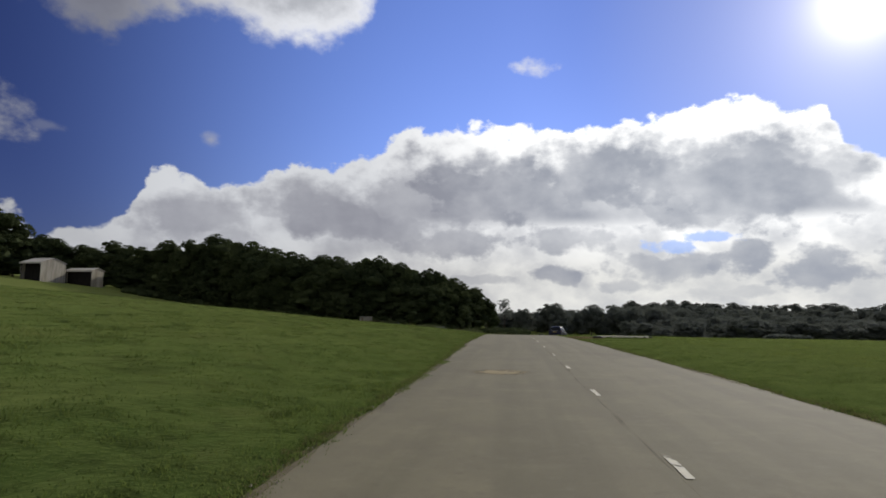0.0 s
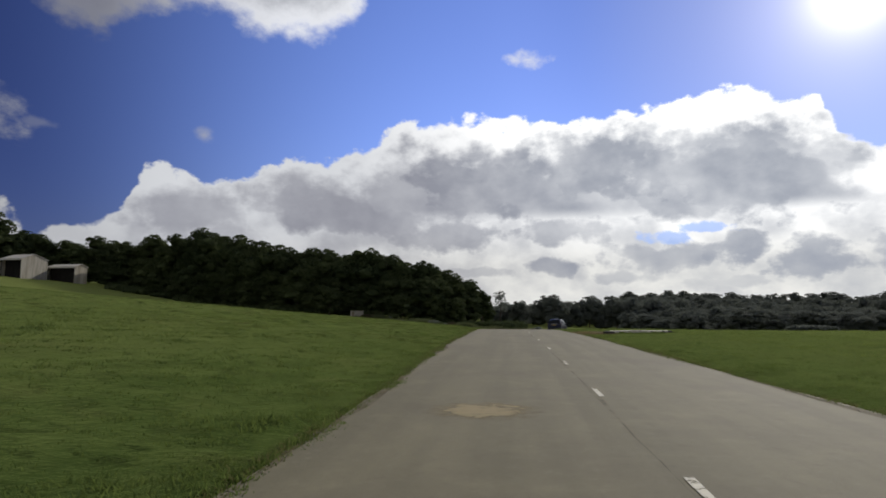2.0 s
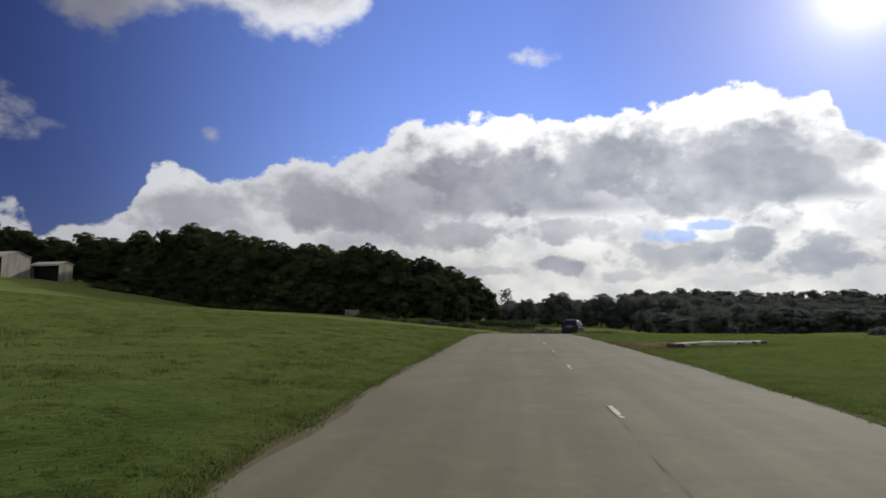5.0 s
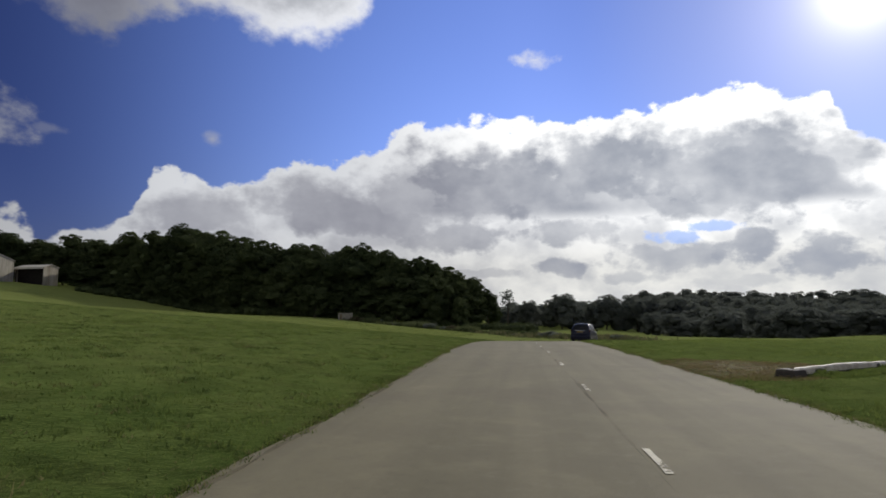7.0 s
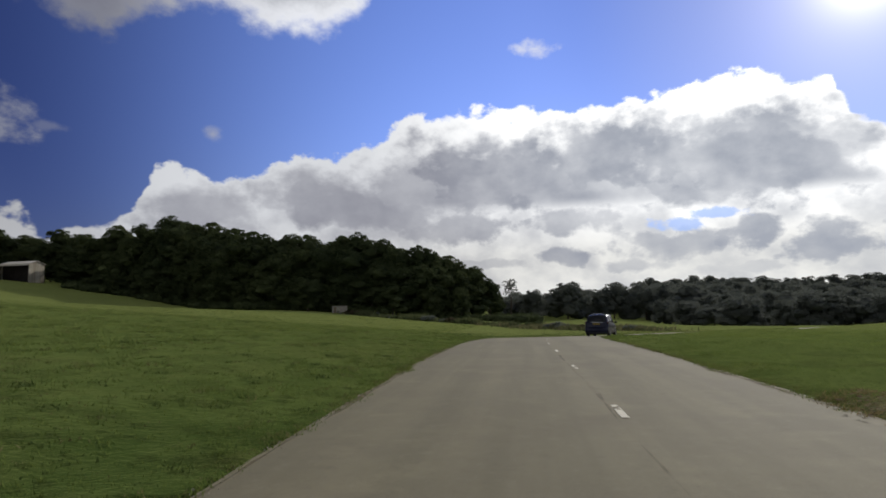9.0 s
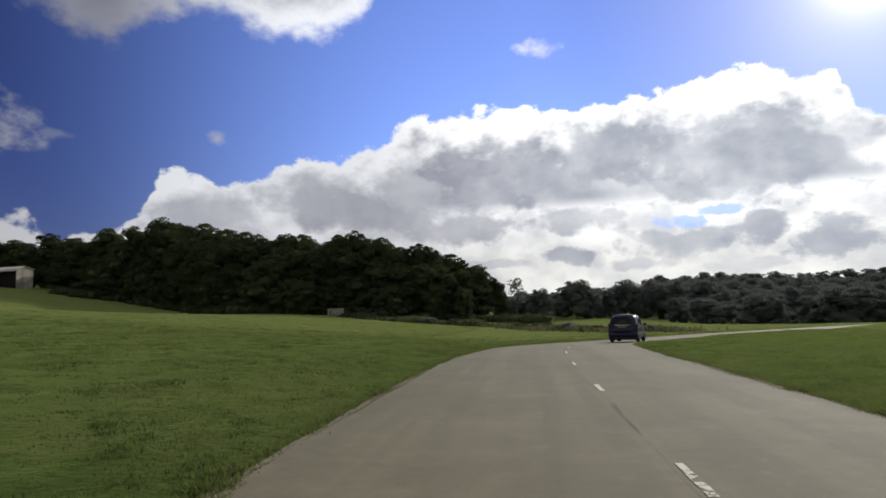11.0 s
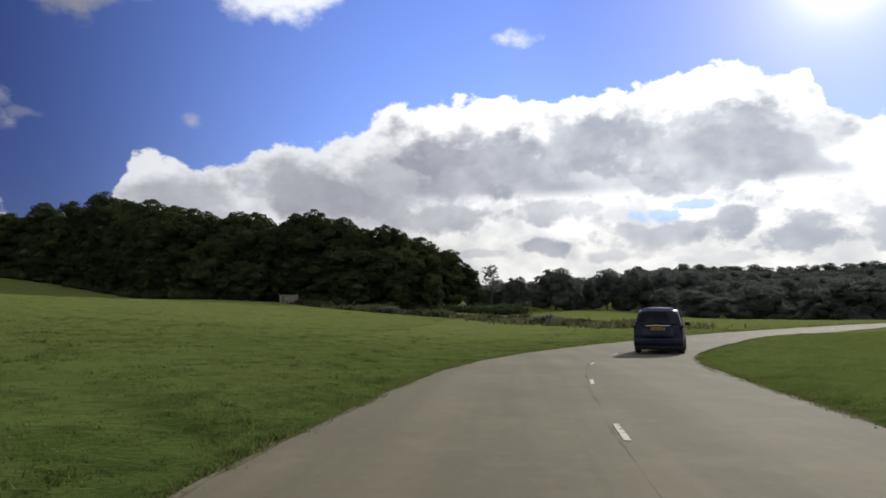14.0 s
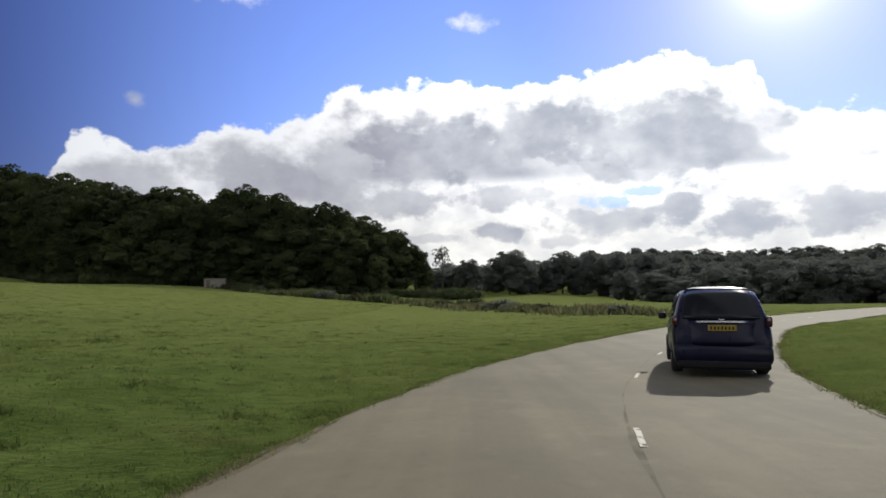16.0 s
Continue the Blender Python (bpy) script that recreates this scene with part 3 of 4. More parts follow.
SOIL = (5.15, 46.3, 1.9, 2.8)
blotch("bare_soil", M["soil"], *SOIL, 0.02, flat_z, "bare brown soil with dead grass beside the road", "bare soil")
for a, b in ((-HALF + 0.01, -HALF + 0.09), (HALF - 0.09, HALF - 0.01)):
    edge_dirt = new("edge_dirt", strip("edge_dirt", M["dirt"], S_AT(-8), S_AT(110), a, b, 0.005, 0.5, 0.05, 0.0, 9))
    tagged(edge_dirt, "brown soil washed onto the asphalt along its edge", "road dirt", kind="structure")
seam = new("tar_seam", strip("tar_seam", M["tar"], S_AT(1), S_AT(108), 0.12, 0.14, 0.004, 0.5, 0.022, 0.0, 5, True))
tagged(seam, "faint weathered tar joint along the middle of the road", "road joint", kind="structure")
for i in range(26):
    # the gaps between the hand-laid dashes vary
    s0 = S_AT(6.2) + 6.0 * i + float(np.interp(i, [0, 1, 3, 4, 5, 6, 7, 9, 10, 11, 12, 13, 14], [0.08, -0.2, -0.7, -0.6, 0.05, -0.2, -0.45, -0.2, -0.47, -0.40, -0.85, -0.95, -0.60]))
    dash = new("lane_marking", strip("lane_marking", M["line"], s0 - 0.5, s0 + 0.5, 0.172, 0.250, 0.008, 0.125, 0.006, 0.0, 40 + i, True))
    tagged(dash, "worn off-white painted dash on the asphalt", "road marking", "dashes of the lane line", "structure")


# ---------------------------------------------------------------- trees
def leaf_cloud(rng, lobes, count, size, clumps=0):
    """Small leaf sprays over lobes (centre, radii); with clumps, each lobe breaks up into that many billowing tufts."""
    blobs = []
    for c, r in lobes:
        c, r = np.array(c), np.array(r)
        if not clumps:
            blobs.append((c, r))
        for _ in range(clumps):
            d = rng.normal(size=3)
            d /= np.linalg.norm(d)
            if d[2] < -0.35:
                d[2] = -d[2]
            blobs.append((c + d * r * 0.78, r * (0.95 + 0.70 * rng.random()) / math.sqrt(clumps) * np.array((1, 1, 0.88))))
    verts, faces = [], []
    vol = np.array([r[0] * r[1] + r[2] * r[1] for _, r in blobs])
    for (c, r), m in zip(blobs, (vol / vol.sum() * count).astype(int)):
        d = rng.normal(size=(m, 3))
        d /= np.linalg.norm(d, axis=1)[:, None]
        d[:, 2] = np.where(d[:, 2] < -0.45, -d[:, 2], d[:, 2])
        rad = 1.0 - 0.42 * rng.random(m) ** 1.5 + 0.03 * rng.normal(size=m)
        p = c + d * r * rad[:, None]
        for q, o in zip(p, d):
            t1 = np.cross(o + 0.9 * rng.normal(size=3), (0.3, 0.2, 1.0))
            t1 /= np.linalg.norm(t1) + 1e-6
            t2 = np.cross(o + 0.9 * rng.normal(size=3), t1)
            t2 /= np.linalg.norm(t2) + 1e-6
            a, b = size * (0.6 + 0.8 * rng.random()), size * (0.5 + 0.7 * rng.random())
            k = len(verts)
            verts += [q - t1 * a - t2 * b * 0.2, q - t2 * b + t1 * a * 0.2, q + t1 * a - t2 * b * 0.1, q + t2 * b - t1 * a * 0.2]
            faces += [(k, k + 1, k + 2, k + 3)]
    return verts, faces


def core(rng, c, r, verts, faces):
    """Dense inner foliage of one lobe."""
    bm = bmesh.new()
    bmesh.ops.create_icosphere(bm, subdivisions=2, radius=1.0)
    k = len(verts)
    for v in bm.verts:
        f = 0.58 + 0.22 * noise.noise(v.co * 2.6 + Vector((c[0], c[1], c[2])))
        verts.append(np.array(c) + np.array(v.co) * np.array(r) * f)
    faces += [tuple(k + v.index for v in f.verts) for f in bm.faces]
    bm.free()


def tube(bm, points, radii, sides=7):
    rings = []
    for i, (p, r) in enumerate(zip(points, radii)):
        a = Vector(points[min(i + 1, len(points) - 1)]) - Vector(points[max(i - 1, 0)])
        q = a.to_track_quat("Z", "Y")
        rings.append([bm.verts.new(Vector(p) + q @ Vector((r * math.cos(2 * math.pi * j / sides), r * math.sin(2 * math.pi * j / sides), 0))) for j in range(sides)])
    for a, b in zip(rings[:-1], rings[1:]):
        for j in range(sides):
            bm.faces.new((a[j], a[(j + 1) % sides], b[(j + 1) % sides], b[j]))
    bm.faces.new(rings[0][::-1])
    bm.faces.new(rings[-1])


SIZE = {}    # height and radius of each tree as built


def make_tree(seed, height=20.0, spread=6.5, bare=0.16, count=2600, size=0.42, lobes_n=15, leaf="leaf", solid=True, label="", category="tree", name="tree", clumps=0):
    rng = np.random.default_rng(seed)
    lobes = []
    for i in range(lobes_n):
        f = (i + 0.5) / lobes_n
        h = bare + (1 - bare) * (0.13 + 0.67 * f)
        w = spread * (0.78 * math.sin(math.pi * (0.36 + 0.46 * f)) ** 0.6)
        a = 2.4 * i + rng.random()
        rr = spread * (0.38 + 0.22 * rng.random()) * (1.08 - 0.12 * f)
        k = w * (0.55 + 0.4 * rng.random())
        lobes.append(((k * math.cos(a), k * math.sin(a), height * h), (rr, rr, rr * (0.75 + 0.2 * rng.random()))))
    lobes.append(((0, 0, height * (bare + (1 - bare) * 0.5)), (spread * 0.62, spread * 0.62, height * 0.30)))
    verts, faces = leaf_cloud(rng, lobes, count, size, clumps)
    if solid:
        for c, r in lobes:
            core(rng, c, r, verts, faces)
    root = new(name)
    bm = bmesh.new()
    lean = rng.normal(0, 0.015, 2) * height
    tube(bm, [(0, 0, -0.6), (lean[0] * 0.2, lean[1] * 0.2, height * 0.12), (lean[0], lean[1], height * 0.45), (lean[0] * 1.2, lean[1] * 1.2, height * 0.8)],
         [height * 0.026, height * 0.019, height * 0.013, height * 0.004])
    for c, r in lobes[::3]:
        z0 = max(height * bare * 0.9, c[2] - height * 0.2)
        tube(bm, [(lean[0] * 0.7, lean[1] * 0.7, z0), (c[0] * 0.5, c[1] * 0.5, (z0 + c[2]) / 2), c], [height * 0.009, height * 0.006, height * 0.002], 5)
    part("trunk", bm, M["bark"], root, smooth=True)
    part("crown", mesh_from("crown", verts, faces, M[leaf]), None, root)
    tagged(root, label, category)
    SIZE[root.name] = (max(v[2] for v in verts) - 0.4, float(np.quantile([math.hypot(v[0], v[1]) for v in verts], 0.97)))
    return root


def stand(proto, x, y, h, w, turn, sink=0.3):
    """A copy of a tree, with its height and radius."""
    base_h, base_w = SIZE[proto.name]
    m = Matrix.Translation((x, y, land1(x, y) - sink)) @ Matrix.Rotation(turn, 4, "Z") @ Matrix.Diagonal((w / base_w / proto.scale.x, w / base_w / proto.scale.y, h / base_h / proto.scale.z, 1))
    return copy_thing(proto, m)


rng = np.random.default_rng(11)
OAK = "dense dark green broadleaf tree at the wood's edge"
protos = [make_tree(20 + i, 20, 6.5, 0.02, 20000, 0.175, 13, label=OAK, clumps=20) for i in range(6)]
for p in protos:
    tagged(p, group="trees of the long wood")
FAR = "broadleaf tree on the far wooded slope, haze tinted into its green"
# crowns carry the haze in their leaf colour
fars = [make_tree(50 + i, 12, 6.2, -0.02, 13000, 0.17, 12, "leaf_haze", label=FAR, clumps=18) for i in range(4)]
for p in fars:
    tagged(p, group="trees of the far slope")
placed = {}


def place(protos, x, y, top, w):
    """Uses the prototypes themselves first, then copies."""
    i = int(rng.integers(len(protos)))
    p = protos[i]
    h = max(4.0, top - land1(x, y) + 0.3)
    base_h, base_w = SIZE[p.name]
    if p.name not in placed:
        placed[p.name] = True
        p.matrix_basis = Matrix.Translation((x, y, land1(x, y) - 0.3)) @ Matrix.Diagonal((w / base_w, w / base_w, h / base_h, 1))
        return p
    return stand(p, x, y, h, w, rng.random() * 6.28)


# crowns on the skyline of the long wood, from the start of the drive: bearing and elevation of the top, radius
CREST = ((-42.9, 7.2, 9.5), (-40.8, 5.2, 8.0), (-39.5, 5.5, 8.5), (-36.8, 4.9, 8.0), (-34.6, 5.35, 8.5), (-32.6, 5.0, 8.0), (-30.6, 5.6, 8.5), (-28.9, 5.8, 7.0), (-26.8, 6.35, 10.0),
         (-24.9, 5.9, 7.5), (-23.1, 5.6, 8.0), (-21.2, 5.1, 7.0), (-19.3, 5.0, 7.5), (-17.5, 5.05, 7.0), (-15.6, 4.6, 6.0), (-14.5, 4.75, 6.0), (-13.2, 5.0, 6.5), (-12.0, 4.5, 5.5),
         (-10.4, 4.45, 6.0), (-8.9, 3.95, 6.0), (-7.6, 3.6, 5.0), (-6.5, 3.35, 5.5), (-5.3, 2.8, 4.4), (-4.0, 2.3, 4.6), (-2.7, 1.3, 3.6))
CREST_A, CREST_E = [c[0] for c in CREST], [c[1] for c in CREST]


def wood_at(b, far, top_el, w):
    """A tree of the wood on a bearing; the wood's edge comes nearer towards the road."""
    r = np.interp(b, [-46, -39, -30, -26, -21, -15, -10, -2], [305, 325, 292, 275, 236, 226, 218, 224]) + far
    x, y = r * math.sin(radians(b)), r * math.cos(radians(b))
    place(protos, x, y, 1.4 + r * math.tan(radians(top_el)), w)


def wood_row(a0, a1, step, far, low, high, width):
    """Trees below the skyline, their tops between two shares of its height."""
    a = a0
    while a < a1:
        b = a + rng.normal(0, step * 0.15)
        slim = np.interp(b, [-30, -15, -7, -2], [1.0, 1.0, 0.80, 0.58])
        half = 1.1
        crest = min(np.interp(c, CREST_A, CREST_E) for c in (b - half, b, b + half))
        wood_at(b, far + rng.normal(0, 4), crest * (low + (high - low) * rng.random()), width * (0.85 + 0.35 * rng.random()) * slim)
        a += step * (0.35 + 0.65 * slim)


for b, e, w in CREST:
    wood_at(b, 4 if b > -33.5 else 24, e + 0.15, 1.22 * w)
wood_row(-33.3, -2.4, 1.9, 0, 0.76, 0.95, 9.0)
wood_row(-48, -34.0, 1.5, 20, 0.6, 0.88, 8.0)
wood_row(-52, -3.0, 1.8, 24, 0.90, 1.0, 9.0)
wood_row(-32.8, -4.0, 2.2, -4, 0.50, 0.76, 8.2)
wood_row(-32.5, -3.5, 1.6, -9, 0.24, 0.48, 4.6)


# the far wood: clumps beyond the lower pasture, then the nearer trees along the road: x, y, height of the top, radius
CLUMP = ((2.4, 244.4, 3.8, 4.5), (13.5, 242.9, 6.0, 7.5), (23.1, 253, 3.4, 5.0), (30.4, 259, 6.0, 7.2), (41.6, 261.9, 6.0, 7.2), (51.2, 264.7, 5.4, 7.0), (60.2, 267.3, 5.0, 7.0))
NEAR = ((38.7, 221.4, -0.3, 3.6), (45.4, 212, -0.6, 6.6), (59.9, 230.3, 1.4, 6.8), (55.3, 205.2, 0.4, 6.1), (69.2, 220.8, 1.6, 6.8), (62.7, 196.1, -0.4, 4.7), (65.6, 189.2, 1.2, 6.6),
        (73.6, 189.8, 0.4, 6.4), (81.6, 190.4, 0.7, 7.1), (86.9, 186.4, 0.0, 6.6), (94, 182.2, 0.6, 7.0), (103, 178, 1.2, 7.4), (113, 174, 0.4, 7.0), (124, 168, 1.0, 7.4))
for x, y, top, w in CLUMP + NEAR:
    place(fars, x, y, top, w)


def far_row(a0, a1, step, dist, el0, el1, width):
    a = a0
    while a < a1:
        b = a + rng.normal(0, step * 0.25)
        r = dist + rng.normal(0, 9)
        x, y = r * math.sin(radians(b)), 76 + r * math.cos(radians(b))
        top = 0.2 + r * math.tan(radians(el0 + (el1 - el0) * rng.random() - 0.018 * max(0.0, b - 18)))
        place(fars, x, y, top, width * (0.75 + 0.5 * rng.random()))
        a += step


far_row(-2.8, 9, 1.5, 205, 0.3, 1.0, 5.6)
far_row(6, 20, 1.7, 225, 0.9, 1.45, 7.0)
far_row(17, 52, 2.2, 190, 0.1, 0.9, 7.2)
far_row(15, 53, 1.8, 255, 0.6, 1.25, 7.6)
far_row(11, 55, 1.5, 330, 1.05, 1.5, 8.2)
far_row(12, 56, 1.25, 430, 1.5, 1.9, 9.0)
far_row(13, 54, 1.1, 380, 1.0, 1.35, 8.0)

lone = make_tree(77, 15.0, 3.3, 0.30, 760, 0.26, 11, "leaf_haze", False, "slender airy tree with see-through crown beside the wood", name="slender_tree")
lone.matrix_basis = Matrix.Translation((-5.0, 251.5, land1(-5, 251.5) - 0.3))
pale = make_tree(78, 7.5, 1.6, 0.05, 900, 0.22, 10, "leaf_pale", True, "small pale yellow-green tree before the dark wood", name="pale_tree")
pale.matrix_basis = Matrix.Translation((-35.2, 204.4, land1(-35.2, 204.4) - 0.2)) @ Matrix.Diagonal((1.0, 1.0, 1.25, 1))


def bramble(x, y, rx, ry, h, seed, label, leaf="leaf_pale", count=1800):
    r = np.random.default_rng(seed)
    lobes = [((r.uniform(-0.55, 0.55) * rx, r.uniform(-0.5, 0.5) * ry, h * 0.35), (rx * 0.42, ry * 0.5, h * (0.45 + 0.3 * r.random()))) for _ in range(9)]
    v, f = leaf_cloud(r, lobes, count, 0.14)
    for c, q in lobes:
        core(r, c, q, v, f)
    root = new("bramble_patch", mesh_from("bramble_patch", v, f, M[leaf]))
    root.matrix_basis = Matrix.Translation((x, y, land1(x, y) - 0.05))
    return tagged(root, label, "bush")


bramble(31.0, 76.0, 3.0, 1.8, 0.75, 3, "low spreading dull green bramble patch in the open pasture", "leaf_haze")


# ---------------------------------------------------------------- rushes along the field edge
def rush_belt(points, depth, count, tall, seed, mat):
    """Tall ragged stems and blades in drifts along a line."""
    r = np.random.default_rng(seed)
    line = spline(points, 1.0)
    verts, faces = [], []
    for _ in range(count):
        p = line[r.integers(len(line))] + r.normal(0, depth, 2)
        drift = math.sin(p[0] * 0.55 + 1.3 * math.sin(p[1] * 0.31)) * math.sin(p[1] * 0.43 + p[0] * 0.2 + 1)
        if r.random() > 0.45 + 0.6 * drift:
            continue
        z = land1(p[0], p[1])
        h = tall * (0.4 + 0.8 * r.random()) * (0.85 + 0.45 * drift)
        a = r.random() * 6.28
        w = 0.05 + 0.08 * r.random()
        dx, dy = math.cos(a) * w, math.sin(a) * w
        lx, ly = r.normal(0, 0.30, 2) * h
        k = len(verts)
        verts += [(p[0] - dx, p[1] - dy, z - 0.1), (p[0] + dx, p[1] + dy, z - 0.1), (p[0] + dx * 0.8 + lx, p[1] + dy * 0.8 + ly, z + h * 0.7), (p[0] + lx * 1.3, p[1] + ly * 1.3, z + h),
                  (p[0] - dx * 0.8 + lx, p[1] - dy * 0.8 + ly, z + h * 0.65)]
        faces += [(k, k + 1, k + 2, k + 3, k + 4)]
    return mesh_from("rushes", verts, faces, M[mat])


HEDGE = [(-50, 205), (-38, 190), (-27, 181), (-14, 176), (-3, 173.5)]
FIELD_EDGE = [(-8, 176), (-3, 173), (4, 162), (11, 148.5), (18, 136)]
tagged(new("rushes", rush_belt(HEDGE, 1.3, 15000, 1.15, 5, "rush")), "dull green rushes and low bramble along the foot of the wood", "rushes", kind="stuff")
tagged(new("rushes", rush_belt(FIELD_EDGE, 2.6, 9000, 0.7, 7, "rush")), "low green rushes among the bracken on the field edge", "rushes", kind="stuff")
tagged(new("rushes", rush_belt(FIELD_EDGE, 2.4, 7500, 0.80, 6, "bracken")), "straggling tan and olive bracken along the field edge", "rushes", kind="stuff")


for i in range(20):
    a = -15.5 + 16.0 * rng.random()
    r = np.interp(a, [-15, -10, -2], [214, 203, 209]) + 5 * rng.random()
    s = 1.0 + 1.7 * rng.random() ** 1.5
    b = bramble(r * math.sin(radians(a)), r * math.cos(radians(a)), 2.6 * s, 1.8 * s, 1.15 * s, 200 + i, "dark shrub growing thickly under the edge of the wood", "leaf", 900)
    tagged(b, group="shrubs under the wood")
for i in range(34):
    a = -34.0 + 0.58 * i + 0.3 * rng.random()
    r = np.interp(a, [-34, -30, -26, -21, -15], [300, 292, 275, 236, 226]) - 13 + 4 * rng.random()
    s = 1.9 + 0.9 * rng.random()
    b = bramble(r * math.sin(radians(a)), r * math.cos(radians(a)), 2.2 * s, 1.5 * s, 1.25 * s, 500 + i, "dark shrub growing thickly under the edge of the wood", "leaf", 1100)
    tagged(b, group="shrubs under the wood")
SCRUB = (("leaf", "dark green scrub bush among the rushes on the field edge"), ("scrub", "brownish dying bracken clump on the field edge"),
         ("leaf_haze", "dull green scrub bush among the rushes on the field edge"))
edge = spline(HEDGE + FIELD_EDGE[2:], 1.0)
for i in range(44):
    p = edge[int(rng.integers(len(edge)))]
    s = 0.45 + 1.0 * rng.random() ** 1.6
    b = bramble(float(p[0] + rng.normal(0, 1.5)), float(p[1] + rng.normal(0, 1.5)), 1.9 * s, 1.3 * s, 1.0 * s, 300 + i, SCRUB[i % 3][1], SCRUB[i % 3][0], 420)
    tagged(b, group="bushes on the field edge")

for i in range(4):
    b = bramble(-139.0 + 2.5 * i, 242.5 + 3.0 * i, 2.6, 1.6, 2.6 + 0.5 * (i % 2), 400 + i, "dull green hedge bush at the foot of the wood", "leaf_haze", 700)
    tagged(b, group="hedge before the wood")


def litter(count, seed):
    """Dead leaves scattered over the bare soil."""
    r = np.random.default_rng(seed)
    a, q = r.random(count) * 6.28, np.sqrt(r.random(count))
    x, y = SOIL[0] + SOIL[2] * q * np.cos(a), SOIL[1] + SOIL[3] * q * np.sin(a)
    keep = road_gap(x, y) > HALF - 0.25
    x, y = x[keep], y[keep]
    verts, faces = [], []
    for px, py, pz in zip(x, y, np.maximum(ground_z(x, y), land(x, y)) + 0.028):
        k, s, t = len(verts), 0.02 + 0.03 * r.random(), r.random() * 6.28
        for j in range(4):
            w = s * (1.0 if j % 2 else 0.55)
            verts.append((px + w * math.cos(t + 1.57 * j), py + w * math.sin(t + 1.57 * j), pz + 0.02 * r.random()))
        faces.append((k, k + 1, k + 2, k + 3))
    return mesh_from("leaf_litter", verts, faces, M["dead_leaf"])


tagged(new("leaf_litter", litter(900, 21)), "brown dead leaves scattered over the bare soil", "leaf litter", kind="stuff")

# ---------------------------------------------------------------- grass tufts beside the road
def tufts(name, count, sample, tall, seed, wide=0.012, spread=0.05, blades=4, mat="blade", bare=0.4):
    r = np.random.default_rng(seed)
    x, y = sample(r, count)
    g = road_gap(x, y)
    creep = 0.05 * np.sin(y * 0.9 + 1.7 * np.sin(y * 0.37)) + 0.04 * np.sin(y * 2.7 + np.sign(x))
    keep = g > HALF - 0.08 + creep + 0.14 * r.random(len(x))
    thin = ((x - SOIL[0]) / SOIL[2]) ** 2 + ((y - SOIL[1]) / SOIL[3]) ** 2 < 0.8
    keep &= ~(thin & (r.random(len(x)) < bare))
    x, y = x[keep], y[keep]
    z = np.where(road_gap(x, y) < HALF + 0.05, land(x, y), ground_z(x, y))
    m = len(x)
    clump = 0.55 + 0.9 * np.clip(np.sin(x * 1.3 + 2 * np.sin(y * 0.7)) * np.sin(y * 1.1 + x * 0.4), 0, 1) + 0.3 * r.random(m)
    clump = clump * (0.55 + 1.0 * np.clip(np.sin(7.3 * x + 1.9 * np.sin(3.1 * y)) * np.sin(5.3 * y + 2.3 * np.sin(2.7 * x)), 0, 1))
    verts = np.empty((m, blades, 3, 3))
    for b in range(blades):
        a = r.random(m) * 6.28
        h = tall * clump * (0.5 + 0.7 * r.random(m))
        w = wide * (1 + r.random(m))
        ox, oy = r.normal(0, spread, m), r.normal(0, spread, m)
        lx, ly = r.normal(0, 0.75, m) * h, r.normal(0, 0.75, m) * h
        verts[:, b, 0] = np.stack([x + ox - np.cos(a) * w, y + oy - np.sin(a) * w, z - 0.02], 1)
        verts[:, b, 1] = np.stack([x + ox + np.cos(a) * w, y + oy + np.sin(a) * w, z - 0.02], 1)
        verts[:, b, 2] = np.stack([x + ox + lx, y + oy + ly, z + h], 1)
    k = m * blades * 3
    me = bpy.data.meshes.new(name)
    me.vertices.add(k)
    me.vertices.foreach_set("co", verts.reshape(-1))
    me.loops.add(k)
    me.loops.foreach_set("vertex_index", np.arange(k, dtype=np.int32))
    me.polygons.add(k // 3)
    me.polygons.foreach_set("loop_start", np.arange(0, k, 3, dtype=np.int32))
    me.materials.append(M[mat])
    me.update(calc_edges=True)
    return me


def left_side(r, m):
    y = 2 + 128 * r.random(m)
    return np.interp(y, LINE[:, 1], LINE[:, 0]) - 3.4 - 16 * r.random(m) ** 2.2, y


def right_side(r, m):
    y = 3 + 112 * r.random(m)
    return np.interp(y, LINE[:, 1], LINE[:, 0]) + 2.9 + 14 * r.random(m) ** 2.2, y


def field(r, m):
    return -10 - 70 * r.random(m) ** 1.3, 4 + 176 * r.random(m)


def right_field(r, m):
    y = 6 + 130 * r.random(m)
    return np.interp(y, LINE[:, 1], LINE[:, 0]) + 9 + 60 * r.random(m) ** 1.3, y


tagged(new("grass", tufts("grass", 34000, right_field, 0.052, 13, 0.011, 0.20, 10, "blade")), "pasture grass over the open field beyond the road", "grass", kind="stuff")
tagged(new("grass", tufts("grass", 60000, field, 0.052, 12, 0.011, 0.20, 10, "blade")), "longer tufts of grass over the sloping pasture", "grass", kind="stuff")
def verge(r, m):
    y = 30 + 112 * r.random(m)
    return np.interp(y, LINE[:, 1], LINE[:, 0]) - 3.8 - 34 * r.random(m) ** 1.3, y


def fringe(r, m):
    y = 1 + 116 * r.random(m)
    s = np.interp(y, LINE[:, 1], ARC)
    off = (HALF + 0.10 + 0.08 * r.normal(size=m)) * np.where(r.random(m) < 0.5, -1, 1)
    off = off - np.where(off > 0, narrow(y), broaden(y))
    return np.interp(s, ARC, LINE[:, 0]) + np.interp(s, ARC, TAN[:, 1]) * off, y - np.interp(s, ARC, TAN[:, 0]) * off


